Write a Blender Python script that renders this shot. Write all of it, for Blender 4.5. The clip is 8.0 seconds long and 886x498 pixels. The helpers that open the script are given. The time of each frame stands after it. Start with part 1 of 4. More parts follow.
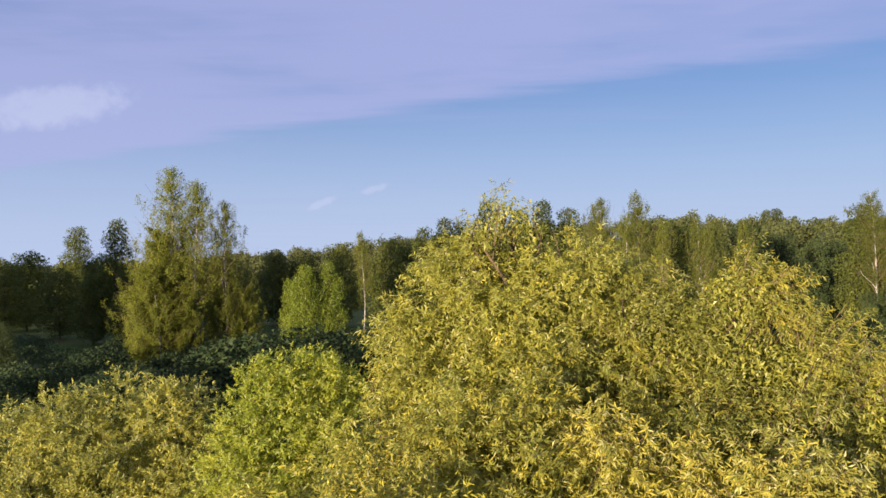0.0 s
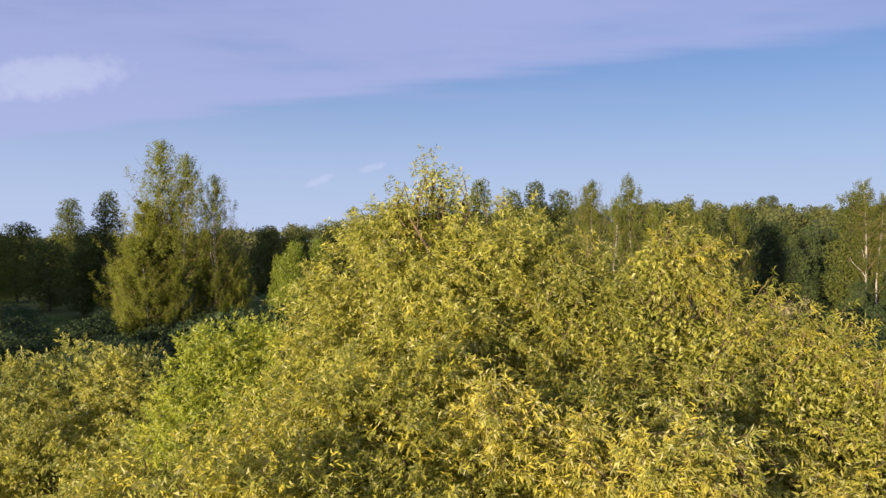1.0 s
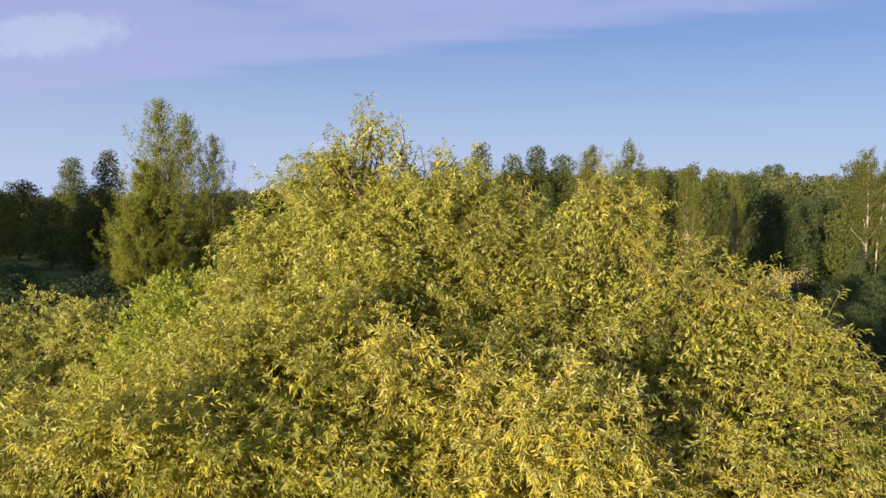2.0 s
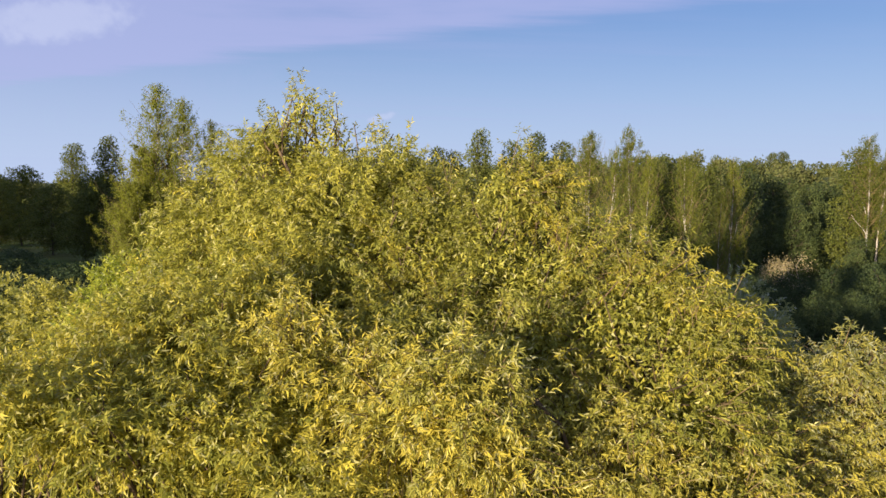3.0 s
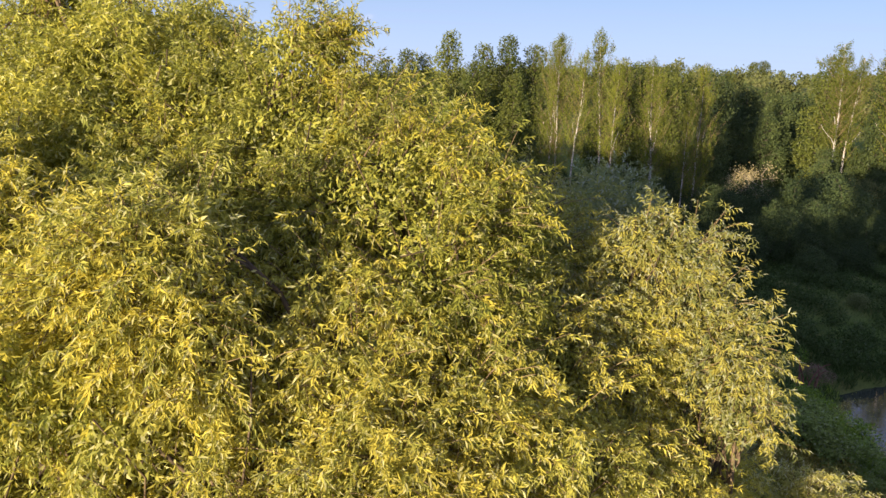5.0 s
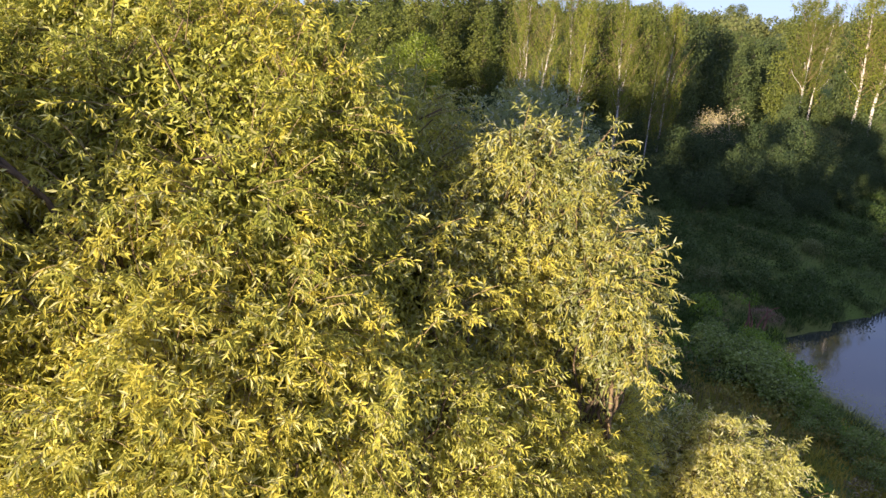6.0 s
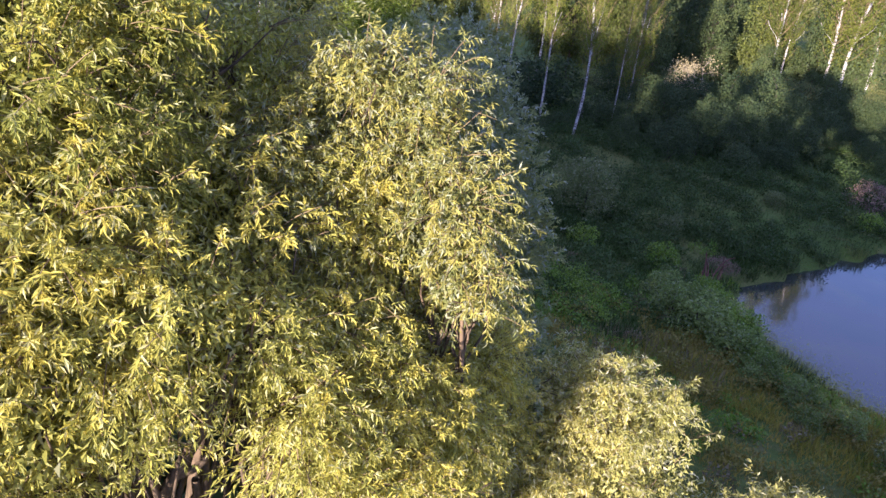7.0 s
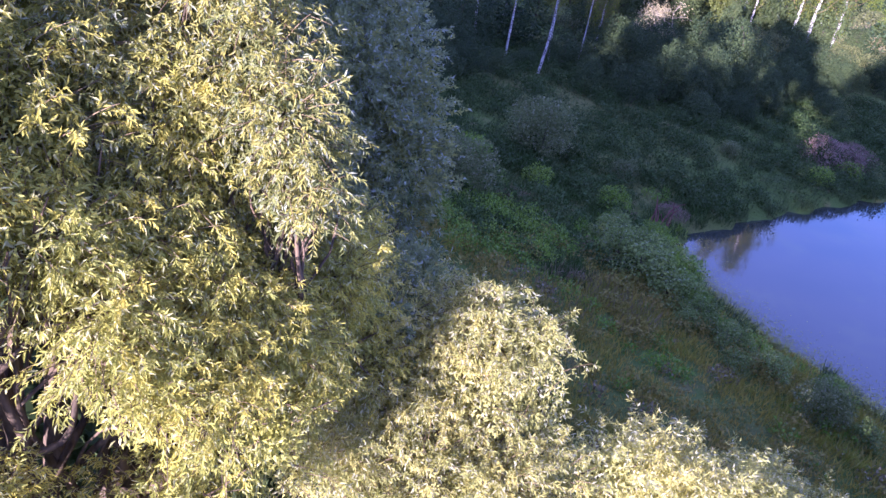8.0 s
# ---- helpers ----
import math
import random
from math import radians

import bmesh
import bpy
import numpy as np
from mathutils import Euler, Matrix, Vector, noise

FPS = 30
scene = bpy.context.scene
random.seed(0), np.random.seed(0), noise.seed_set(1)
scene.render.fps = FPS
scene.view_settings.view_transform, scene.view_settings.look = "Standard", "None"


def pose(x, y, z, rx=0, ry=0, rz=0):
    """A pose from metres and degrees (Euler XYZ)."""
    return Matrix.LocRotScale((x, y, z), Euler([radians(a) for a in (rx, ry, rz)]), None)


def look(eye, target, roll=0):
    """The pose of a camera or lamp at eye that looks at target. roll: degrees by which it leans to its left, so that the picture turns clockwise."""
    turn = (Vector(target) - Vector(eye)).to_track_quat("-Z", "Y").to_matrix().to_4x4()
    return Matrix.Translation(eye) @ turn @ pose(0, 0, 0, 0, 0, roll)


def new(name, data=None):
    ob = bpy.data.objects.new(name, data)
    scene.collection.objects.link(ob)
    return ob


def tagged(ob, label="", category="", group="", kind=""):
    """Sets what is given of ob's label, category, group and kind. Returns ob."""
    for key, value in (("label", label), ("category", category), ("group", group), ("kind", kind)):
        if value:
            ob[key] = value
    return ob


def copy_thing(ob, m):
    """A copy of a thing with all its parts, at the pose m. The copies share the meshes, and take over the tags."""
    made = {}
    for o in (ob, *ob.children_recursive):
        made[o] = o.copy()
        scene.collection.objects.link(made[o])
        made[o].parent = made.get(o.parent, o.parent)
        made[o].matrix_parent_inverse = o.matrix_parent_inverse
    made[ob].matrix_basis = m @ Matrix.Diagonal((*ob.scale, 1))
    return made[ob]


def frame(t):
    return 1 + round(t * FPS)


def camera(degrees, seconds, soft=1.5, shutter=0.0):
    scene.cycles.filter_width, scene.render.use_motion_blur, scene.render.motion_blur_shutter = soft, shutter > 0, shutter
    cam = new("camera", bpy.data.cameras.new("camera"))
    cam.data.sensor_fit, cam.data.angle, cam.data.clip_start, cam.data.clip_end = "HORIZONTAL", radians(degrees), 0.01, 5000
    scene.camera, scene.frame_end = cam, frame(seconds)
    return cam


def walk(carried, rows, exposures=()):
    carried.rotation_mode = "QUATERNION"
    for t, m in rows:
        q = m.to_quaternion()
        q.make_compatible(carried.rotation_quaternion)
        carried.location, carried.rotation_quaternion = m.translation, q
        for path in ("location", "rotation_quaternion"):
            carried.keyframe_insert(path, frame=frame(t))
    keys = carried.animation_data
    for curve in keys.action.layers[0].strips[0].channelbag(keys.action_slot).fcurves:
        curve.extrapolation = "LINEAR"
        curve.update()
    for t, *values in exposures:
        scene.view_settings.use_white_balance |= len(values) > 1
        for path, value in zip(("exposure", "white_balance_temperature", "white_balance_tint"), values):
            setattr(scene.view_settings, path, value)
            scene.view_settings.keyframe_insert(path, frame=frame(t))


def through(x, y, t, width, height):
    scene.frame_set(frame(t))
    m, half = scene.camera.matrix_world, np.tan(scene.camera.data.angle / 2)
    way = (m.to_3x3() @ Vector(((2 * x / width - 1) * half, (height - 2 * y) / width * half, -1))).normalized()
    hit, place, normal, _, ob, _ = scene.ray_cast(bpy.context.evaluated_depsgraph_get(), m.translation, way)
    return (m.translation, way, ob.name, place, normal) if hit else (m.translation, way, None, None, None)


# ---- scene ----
cam = camera(64.2, 8.0, soft=1.5)
PATH = [
    (0, (1.293, -0.499, 11.778), (1.286, 1.501, 11.806), -0.6),
    (0.5, (1.612, -0.391, 11.727), (1.611, 1.609, 11.736), -0.1),
    (1, (1.931, -0.301, 11.671), (1.934, 1.699, 11.643), 0.6),
    (1.5, (2.218, -0.246, 11.612), (2.214, 1.753, 11.536), 1.0),
    (2, (2.532, -0.230, 11.557), (2.525, 1.766, 11.429), 1.4),
    (3.5, (3.493, -0.121, 11.421), (3.471, 1.869, 11.225), 1.6),
    (4, (3.852, 0.014, 11.325), (3.835, 1.996, 11.062), 1.9),
    (4.5, (4.171, 0.067, 11.267), (4.178, 2.039, 10.933), 1.8),
    (6, (5.210, 0.744, 10.980), (5.351, 2.652, 10.398), 4.5),
    (6.5, (5.568, 0.842, 10.914), (5.742, 2.724, 10.262), 5.4),
    (7, (5.959, 0.871, 10.873), (6.180, 2.723, 10.150), 6.8),
    (7.5, (6.322, 0.837, 10.856), (6.598, 2.652, 10.062), 8.4),
    (8, (6.695, 0.843, 10.826), (7.025, 2.614, 9.957), 10.6),
]
walk(cam, [(t, look(eye, target, roll)) for t, eye, target, roll in PATH],
     [(0, 1.03, 6300, 17), (4.0, 1.14, 6300, 16), (5.8, 1.65, 6150, 17), (7.0, 1.98, 5200, 31), (8.0, 2.36, 4620, 52)])

# ---- world, sun, exposure ----
SUN_EL, SUN_AZ = radians(4.0), (-0.585, -0.81)          # the sun stands low, behind and to the left
sun_dir = Vector((SUN_AZ[0], SUN_AZ[1], math.tan(SUN_EL) * math.hypot(*SUN_AZ))).normalized()
sun = new("sun", bpy.data.lights.new("sun", "SUN"))
sun.data.energy, sun.data.angle, sun.data.color = 5.0, radians(0.6), (1.0, 0.82, 0.55)
sun.matrix_world = look(sun_dir * 200, (0, 0, 0))


class Nodes:
    """Short hand for a node tree."""

    def __init__(self, tree):
        self.tree = tree

    def add(self, kind, **inputs):
        n = self.tree.nodes.new(kind)
        self.fill(n, **inputs)
        return n

    def fill(self, n, **inputs):
        for k, v in inputs.items():
            self.put(n.inputs[int(k[1:])] if k[0] == "i" and k[1:].isdigit() else n.inputs[k.replace("_", " ")], v)

    def put(self, socket, v):
        if isinstance(v, bpy.types.NodeSocket):
            self.tree.links.new(v, socket)
        else:
            socket.default_value = v

    def math(self, op, a, b=0.0, c=0.0):
        n = self.add("ShaderNodeMath", i0=a, i1=b, i2=c)
        n.operation = op
        return n.outputs[0]

    def smooth(self, v, lo, hi):
        n = self.add("ShaderNodeMapRange", i0=v, i1=lo, i2=hi)
        n.interpolation_type = "SMOOTHSTEP"
        return n.outputs[0]

    def mix(self, fac, a, b):
        n = self.add("ShaderNodeMix")
        n.data_type = "RGBA"
        self.put(n.inputs[0], fac), self.put(n.inputs[6], a), self.put(n.inputs[7], b)
        return n.outputs[2]

    def noise(self, vec, scale, detail=4.0, rough=0.55):
        return self.add("ShaderNodeTexNoise", Vector=vec, Scale=scale, Detail=detail, Roughness=rough).outputs[0]


world = bpy.data.worlds.new("sky")
scene.world = world
world.use_nodes = True
world.node_tree.nodes.clear()
W = Nodes(world.node_tree)
sky_node = W.add("ShaderNodeTexSky")
sky_node.sky_type, sky_node.sun_disc, sky_node.sun_elevation, sky_node.sun_rotation = "NISHITA", False, SUN_EL, math.atan2(SUN_AZ[0], SUN_AZ[1])
sky_node.air_density, sky_node.dust_density, sky_node.ozone_density = 1.0, 0.1, 3.5
sky = sky_node.outputs[0]
direction = W.add("ShaderNodeTexCoord").outputs["Generated"]
sep = W.add("ShaderNodeSeparateXYZ", Vector=direction)
dx, dy, dz = sep.outputs
up = W.math("MAXIMUM", dz, 0.02)
cx, cy = W.math("DIVIDE", dx, up), W.math("DIVIDE", dy, up)
plane = W.add("ShaderNodeCombineXYZ", X=cx, Y=cy).outputs[0]
# a long sheet of cirrus lies across the sky in front, with streaks along it
band = W.math("ADD", W.math("MULTIPLY", cx, 0.143), W.math("MULTIPLY", cy, 0.222))
streak = W.add("ShaderNodeMapping", Vector=plane, Rotation=(0, 0, radians(23)), Scale=(0.35, 1.6, 1)).outputs[0]
fine = W.math("ADD", W.math("MULTIPLY", W.noise(streak, 1.1, 7.0, 0.6), 0.7), W.math("MULTIPLY", W.noise(streak, 3.7, 5.0, 0.6), 0.3))
broad = W.noise(plane, 0.55, 4.0, 0.5)
edge = W.math("ADD", band, W.math("MULTIPLY", W.math("SUBTRACT", fine, 0.5), 0.36))
sheet = W.math("MULTIPLY", W.smooth(edge, 1.08, 0.94), W.smooth(W.math("ADD", broad, W.math("MULTIPLY", fine, 0.5)), 0.30, 0.80))
veil = W.math("MULTIPLY", W.smooth(W.noise(streak, 0.5, 6.0, 0.6), 0.45, 0.8), 0.32)
cover = W.math("MAXIMUM", sheet, veil)
ahead = W.math("MAXIMUM", dy, 0.05)
eu, ev = W.math("DIVIDE", dx, ahead), W.math("DIVIDE", dz, ahead)


def cloudlet(u, v, long_, high, tilt):
    """A small cloud ahead, around the way (u, 1, v)."""
    a, b = W.math("SUBTRACT", eu, u), W.math("SUBTRACT", ev, v)
    c, s = math.cos(tilt), math.sin(tilt)
    p = W.math("DIVIDE", W.math("ADD", W.math("MULTIPLY", a, c), W.math("MULTIPLY", b, s)), long_)
    q = W.math("DIVIDE", W.math("SUBTRACT", W.math("MULTIPLY", b, c), W.math("MULTIPLY", a, s)), high)
    r = W.math("ADD", W.math("MULTIPLY", p, p), W.math("MULTIPLY", q, q))
    r = W.math("ADD", r, W.math("MULTIPLY", W.math("SUBTRACT", W.noise(direction, 60.0, 4.0), 0.5), 1.6))
    return W.smooth(r, 1.2, 0.1)


small = W.math("MAXIMUM", cloudlet(-0.176, 0.080, 0.028, 0.007, 0.38), cloudlet(-0.100, 0.100, 0.027, 0.007, 0.30))
bright = W.math("MULTIPLY", cloudlet(-0.56, 0.222, 0.12, 0.034, 0.1), 0.75)
veil_left = W.math("MULTIPLY", cloudlet(-0.62, 0.165, 0.40, 0.10, 0.0), 0.2)
cover = W.math("MAXIMUM", W.math("MAXIMUM", cover, veil_left), W.math("MAXIMUM", W.math("MULTIPLY", small, 0.5), bright))
cloud_colour = W.mix(W.math("MAXIMUM", bright, small), (2.4, 2.66, 4.15, 1), (3.5, 3.75, 4.8, 1))
haze = W.math("MULTIPLY", W.smooth(dz, 0.30, -0.02), 0.9)     # pale blue evening haze low over the land
thin = W.mix(0.4, sky, (1.58, 2.36, 4.6, 1))                 # thin high haze
colour = W.mix(haze, thin, (2.85, 3.52, 4.65, 1))
colour = W.mix(W.math("MULTIPLY", cover, 0.74), colour, cloud_colour)
back = W.add("ShaderNodeBackground", Color=colour, Strength=0.088)
W.put(W.add("ShaderNodeOutputWorld").inputs[0], back.outputs[0])


# ---- materials ----
def material(name):
    m = bpy.data.materials.new(name)
    m.use_nodes = True
    m.node_tree.nodes.clear()
    return m, Nodes(m.node_tree)


def finish(n, shader):
    n.put(n.add("ShaderNodeOutputMaterial").inputs[0], shader)


def leaf_material(name, green, yellow, pale, through=0.48, rough=0.65, spread=0.2, pale_share=0.15, sheen=0.12):
    """Leaves: tone (0 to 1) goes from green to yellow, some are pale, each leaf differs a little, and light shines through."""
    m, n = material(name)
    attribute = n.add("ShaderNodeAttribute")
    attribute.attribute_name = "tone"
    tone = attribute.outputs["Fac"]
    rnd = n.add("ShaderNodeNewGeometry").outputs["Random Per Island"]
    whole = n.add("ShaderNodeObjectInfo").outputs["Random"]
    wn = n.add("ShaderNodeTexWhiteNoise")
    wn.noise_dimensions = "1D"
    n.put(wn.inputs["W"], n.math("MULTIPLY", rnd, 91.7))
    second = wn.outputs["Value"]
    col = n.mix(n.math("ADD", tone, n.math("MULTIPLY", n.math("SUBTRACT", whole, 0.5), 0.25)), (*green, 1), (*yellow, 1))
    col = n.mix(n.math("MULTIPLY", n.math("GREATER_THAN", second, 1 - pale_share), 0.75), col, (*pale, 1))
    value = n.math("MULTIPLY", n.math("ADD", 1 - spread, n.math("MULTIPLY", rnd, 2 * spread)), n.math("ADD", 0.85, n.math("MULTIPLY", whole, 0.3)))
    col = n.add("ShaderNodeHueSaturation", Value=value, Color=col).outputs[0]
    pb = n.add("ShaderNodeBsdfPrincipled", Base_Color=col, Roughness=rough, Specular_IOR_Level=sheen)
    tr = n.add("ShaderNodeBsdfTranslucent", Color=n.add("ShaderNodeHueSaturation", Saturation=1.05, Value=1.1, Color=col).outputs[0])
    finish(n, n.add("ShaderNodeMixShader", i0=through, i1=pb.outputs[0], i2=tr.outputs[0]).outputs[0])
    return m


def bark_material(name, base, dark, scale, birch=False):
    m, n = material(name)
    pos = n.add("ShaderNodeTexCoord").outputs["Object"]
    squash = n.add("ShaderNodeMapping", Vector=pos, Scale=(1, 1, 3.5 if birch else 0.25)).outputs[0]
    a, b = n.noise(squash, scale, 6.0, 0.65), n.noise(pos, scale * 0.2, 3.0)
    mask = n.smooth(n.math("ADD", a, n.math("MULTIPLY", b, 0.3)), 0.62 if birch else 0.45, 0.74 if birch else 0.85)
    col = n.mix(mask, (*base, 1), (*dark, 1))
    pb = n.add("ShaderNodeBsdfPrincipled", Base_Color=col, Roughness=0.9, Specular_IOR_Level=0.15)
    n.put(pb.inputs["Normal"], n.add("ShaderNodeBump", Strength=0.5, Distance=0.02, Height=a).outputs[0])
    finish(n, pb.outputs[0])
    return m


willow_leaf = leaf_material("willow_leaf", (0.245, 0.262, 0.046), (0.52, 0.455, 0.06), (0.52, 0.50, 0.21), through=0.38, spread=0.3, pale_share=0.12, rough=0.5, sheen=0.22)
grey_leaf = leaf_material("grey_willow_leaf", (0.22, 0.26, 0.12), (0.36, 0.36, 0.10), (0.42, 0.45, 0.36))
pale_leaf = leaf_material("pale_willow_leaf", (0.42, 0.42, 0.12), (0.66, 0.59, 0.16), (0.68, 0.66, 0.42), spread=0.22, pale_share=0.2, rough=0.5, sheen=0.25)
straw_willow_leaf = leaf_material("straw_willow_leaf", (0.33, 0.335, 0.07), (0.60, 0.52, 0.085), (0.60, 0.58, 0.28), through=0.42, spread=0.25, pale_share=0.15, rough=0.5, sheen=0.22)
sallow_leaf = leaf_material("sallow_leaf", (0.135, 0.165, 0.060), (0.22, 0.23, 0.08), (0.27, 0.28, 0.16))
silver_leaf = leaf_material("silver_willow_leaf", (0.15, 0.175, 0.055), (0.36, 0.33, 0.07), (0.34, 0.355, 0.225), through=0.40, spread=0.24, pale_share=0.2, rough=0.5, sheen=0.22)
olive_leaf = leaf_material("olive_leaf", (0.24, 0.265, 0.07), (0.48, 0.45, 0.09), (0.48, 0.49, 0.25), spread=0.28)
fresh_leaf = leaf_material("fresh_leaf", (0.13, 0.19, 0.025), (0.29, 0.32, 0.035), (0.34, 0.38, 0.14))
birch_leaf = leaf_material("birch_leaf", (0.095, 0.125, 0.022), (0.215, 0.235, 0.03), (0.19, 0.205, 0.08))
lime_leaf = leaf_material("lime_leaf", (0.27, 0.32, 0.045), (0.46, 0.46, 0.06), (0.45, 0.48, 0.20))
wood_leaf = leaf_material("wood_leaf", (0.062, 0.092, 0.020), (0.155, 0.165, 0.033), (0.12, 0.14, 0.06), 0.35)
hill_leaf = leaf_material("hill_leaf", (0.085, 0.105, 0.036), (0.185, 0.185, 0.06), (0.18, 0.18, 0.09), 0.3, pale_share=0.08)
dry_leaf = leaf_material("dry_leaf", (0.25, 0.22, 0.10), (0.38, 0.32, 0.16), (0.40, 0.36, 0.24), 0.3)
shrub_leaf = leaf_material("shrub_leaf", (0.040, 0.066, 0.026), (0.095, 0.12, 0.036), (0.09, 0.115, 0.06), 0.3, pale_share=0.08)
green_weed_leaf = leaf_material("green_weed_leaf", (0.11, 0.205, 0.022), (0.22, 0.29, 0.04), (0.20, 0.26, 0.10), 0.3)
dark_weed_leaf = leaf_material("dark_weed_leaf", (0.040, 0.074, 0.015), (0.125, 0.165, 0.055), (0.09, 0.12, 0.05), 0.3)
mound_leaf = leaf_material("mound_leaf", (0.125, 0.185, 0.042), (0.25, 0.29, 0.08), (0.24, 0.27, 0.15), 0.35)
slope_leaf = leaf_material("slope_leaf", (0.115, 0.135, 0.020), (0.25, 0.19, 0.05), (0.17, 0.16, 0.06), 0.3)
straw_leaf = leaf_material("straw_leaf", (0.15, 0.125, 0.060), (0.25, 0.20, 0.10), (0.28, 0.25, 0.16), 0.2)
grass_leaf = leaf_material("grass_leaf", (0.14, 0.185, 0.022), (0.36, 0.27, 0.055), (0.24, 0.22, 0.07), 0.3)
red_leaf = leaf_material("russet_leaf", (0.15, 0.10, 0.075), (0.22, 0.16, 0.11), (0.22, 0.17, 0.12), 0.2)
willow_bark = bark_material("willow_bark", (0.165, 0.118, 0.07), (0.05, 0.038, 0.026), 14.0)
twig_bark = bark_material("twig_bark", (0.26, 0.20, 0.10), (0.13, 0.09, 0.05), 14.0)
birch_bark = bark_material("birch_bark", (0.52, 0.49, 0.43), (0.05, 0.045, 0.04), 5.0, True)
red_bark = bark_material("red_bark", (0.24, 0.12, 0.09), (0.10, 0.05, 0.04), 8.0)
pale_bark = bark_material("pale_bark", (0.42, 0.36, 0.27), (0.20, 0.16, 0.12), 6.0)
dark_bark = bark_material("dark_bark", (0.12, 0.10, 0.075), (0.04, 0.033, 0.026), 6.0)

soil, n = material("meadow_ground")
pos = n.add("ShaderNodeTexCoord").outputs["Object"]
g1, g2, g3 = n.noise(pos, 0.06, 5.0), n.noise(pos, 0.7, 6.0, 0.65), n.noise(pos, 6.0, 5.0, 0.7)
col = n.mix(n.smooth(g1, 0.42, 0.62), (0.09, 0.135, 0.028, 1), (0.13, 0.14, 0.04, 1))
col = n.mix(n.math("MULTIPLY", n.smooth(g2, 0.52, 0.72), 0.7), col, (0.19, 0.155, 0.07, 1))
col = n.mix(n.math("MULTIPLY", n.smooth(g3, 0.45, 0.7), 0.55), col, (0.055, 0.075, 0.02, 1))
pb = n.add("ShaderNodeBsdfPrincipled", Base_Color=col, Roughness=0.95, Specular_IOR_Level=0.1)
n.put(pb.inputs["Normal"], n.add("ShaderNodeBump", Strength=0.8, Distance=0.25, Height=n.math("ADD", g3, g2)).outputs[0])
finish(n, pb.outputs[0])

pond, n = material("pond_water")
pos = n.add("ShaderNodeTexCoord").outputs["Object"]
ripple = n.add("ShaderNodeTexNoise", Vector=pos, Scale=2.2, Detail=3.0, Roughness=0.5).outputs[0]
weed = n.smooth(n.noise(pos, 0.35, 5.0, 0.65), 0.52, 0.75)
pb = n.add("ShaderNodeBsdfPrincipled", Base_Color=n.mix(weed, (0.028, 0.033, 0.026, 1), (0.055, 0.065, 0.025, 1)), Roughness=0.04, IOR=1.33, Specular_IOR_Level=1.0)
n.put(pb.inputs["Normal"], n.add("ShaderNodeBump", Strength=0.06, Distance=0.03, Height=ripple).outputs[0])
finish(n, pb.outputs[0])

# ---- the lie of the land ----
WATER = -3.0
SHORE = np.array([(23.9, 32.6), (23.5, 27.6), (24.6, 23), (26.6, 18.8), (32, 11.6), (42, 2), (75, -8), (105, 15), (100, 58), (72, 58), (48, 46), (38.6, 40.6), (33.4, 38.2), (28.4, 35.6)], float)


def shore_distance(x, y):
    """Metres from the waterline, negative on the pond."""
    x, y = np.asarray(x, float), np.asarray(y, float)
    best, inside = np.full(x.shape, 1e9), np.zeros(x.shape, bool)
    for (ax, ay), (bx, by) in zip(SHORE, np.roll(SHORE, -1, 0)):
        ex, ey = bx - ax, by - ay
        s = np.clip(((x - ax) * ex + (y - ay) * ey) / (ex * ex + ey * ey), 0, 1)
        best = np.minimum(best, np.hypot(x - ax - s * ex, y - ay - s * ey))
        inside ^= ((ay > y) != (by > y)) & (x < ex * (y - ay) / (ey if ey else 1e-9) + ax)
    wob = 0.5 * np.sin(x * 0.9 + 1) * np.sin(y * 1.1) + 0.25 * np.sin(x * 2.3 + y * 1.7)
    return np.where(inside, -best, best) + wob


def rise(v, lo, hi):
    s = np.clip((v - lo) / (hi - lo), 0, 1)
    return s * s * (3 - 2 * s)


def height(x, y):
    x, y = np.asarray(x, float), np.asarray(y, float)
    base = 0.3 + 21 * rise(y + 0.6 * x, 120, 400) * rise(x, -260, 120) + 0.25 * np.sin(x * 0.13 + 1) * np.sin(y * 0.11)
    d = shore_distance(x, y)
    bank = WATER + 0.1 + 0.35 * rise(d, 0, 0.8) + 0.165 * np.maximum(d, 0)
    k = 1.2
    h = -np.log(np.exp(-np.clip(base, -5, 60) / k * 1.0) + np.exp(-np.clip(bank, -5, 60) / k)) * k
    h = h + 0.10 * np.sin(x * 1.3 + 2) * np.sin(y * 1.1) + 0.06 * np.sin(x * 2.9) * np.sin(y * 3.3 + 1)
    return np.where(d < 0, WATER + np.maximum(-1.5, 0.3 * d), np.maximum(h, WATER + 0.08 + 0.1 * np.minimum(d, 1)))


def ground_at(x, y):
    return float(height(np.array([x]), np.array([y]))[0])


def mesh_from(name, verts, faces, mat, tone=None, smooth=False):
    """A mesh from arrays: verts (n, 3), faces (m, 3 or 4)."""
    me = bpy.data.meshes.new(name)
    k = faces.shape[1]
    me.vertices.add(len(verts))
    me.vertices.foreach_set("co", np.ascontiguousarray(verts, np.float32).ravel())
    me.loops.add(faces.size)
    me.loops.foreach_set("vertex_index", np.ascontiguousarray(faces, np.int32).ravel())
    me.polygons.add(len(faces))
    me.polygons.foreach_set("loop_start", np.arange(0, faces.size, k, dtype=np.int32))
    me.polygons.foreach_set("use_smooth", np.full(len(faces), smooth))
    if tone is not None:
        me.attributes.new("tone", "FLOAT", "POINT").data.foreach_set("value", np.ascontiguousarray(tone, np.float32))
    me.update(calc_edges=True)
    me.materials.append(mat)
    return me


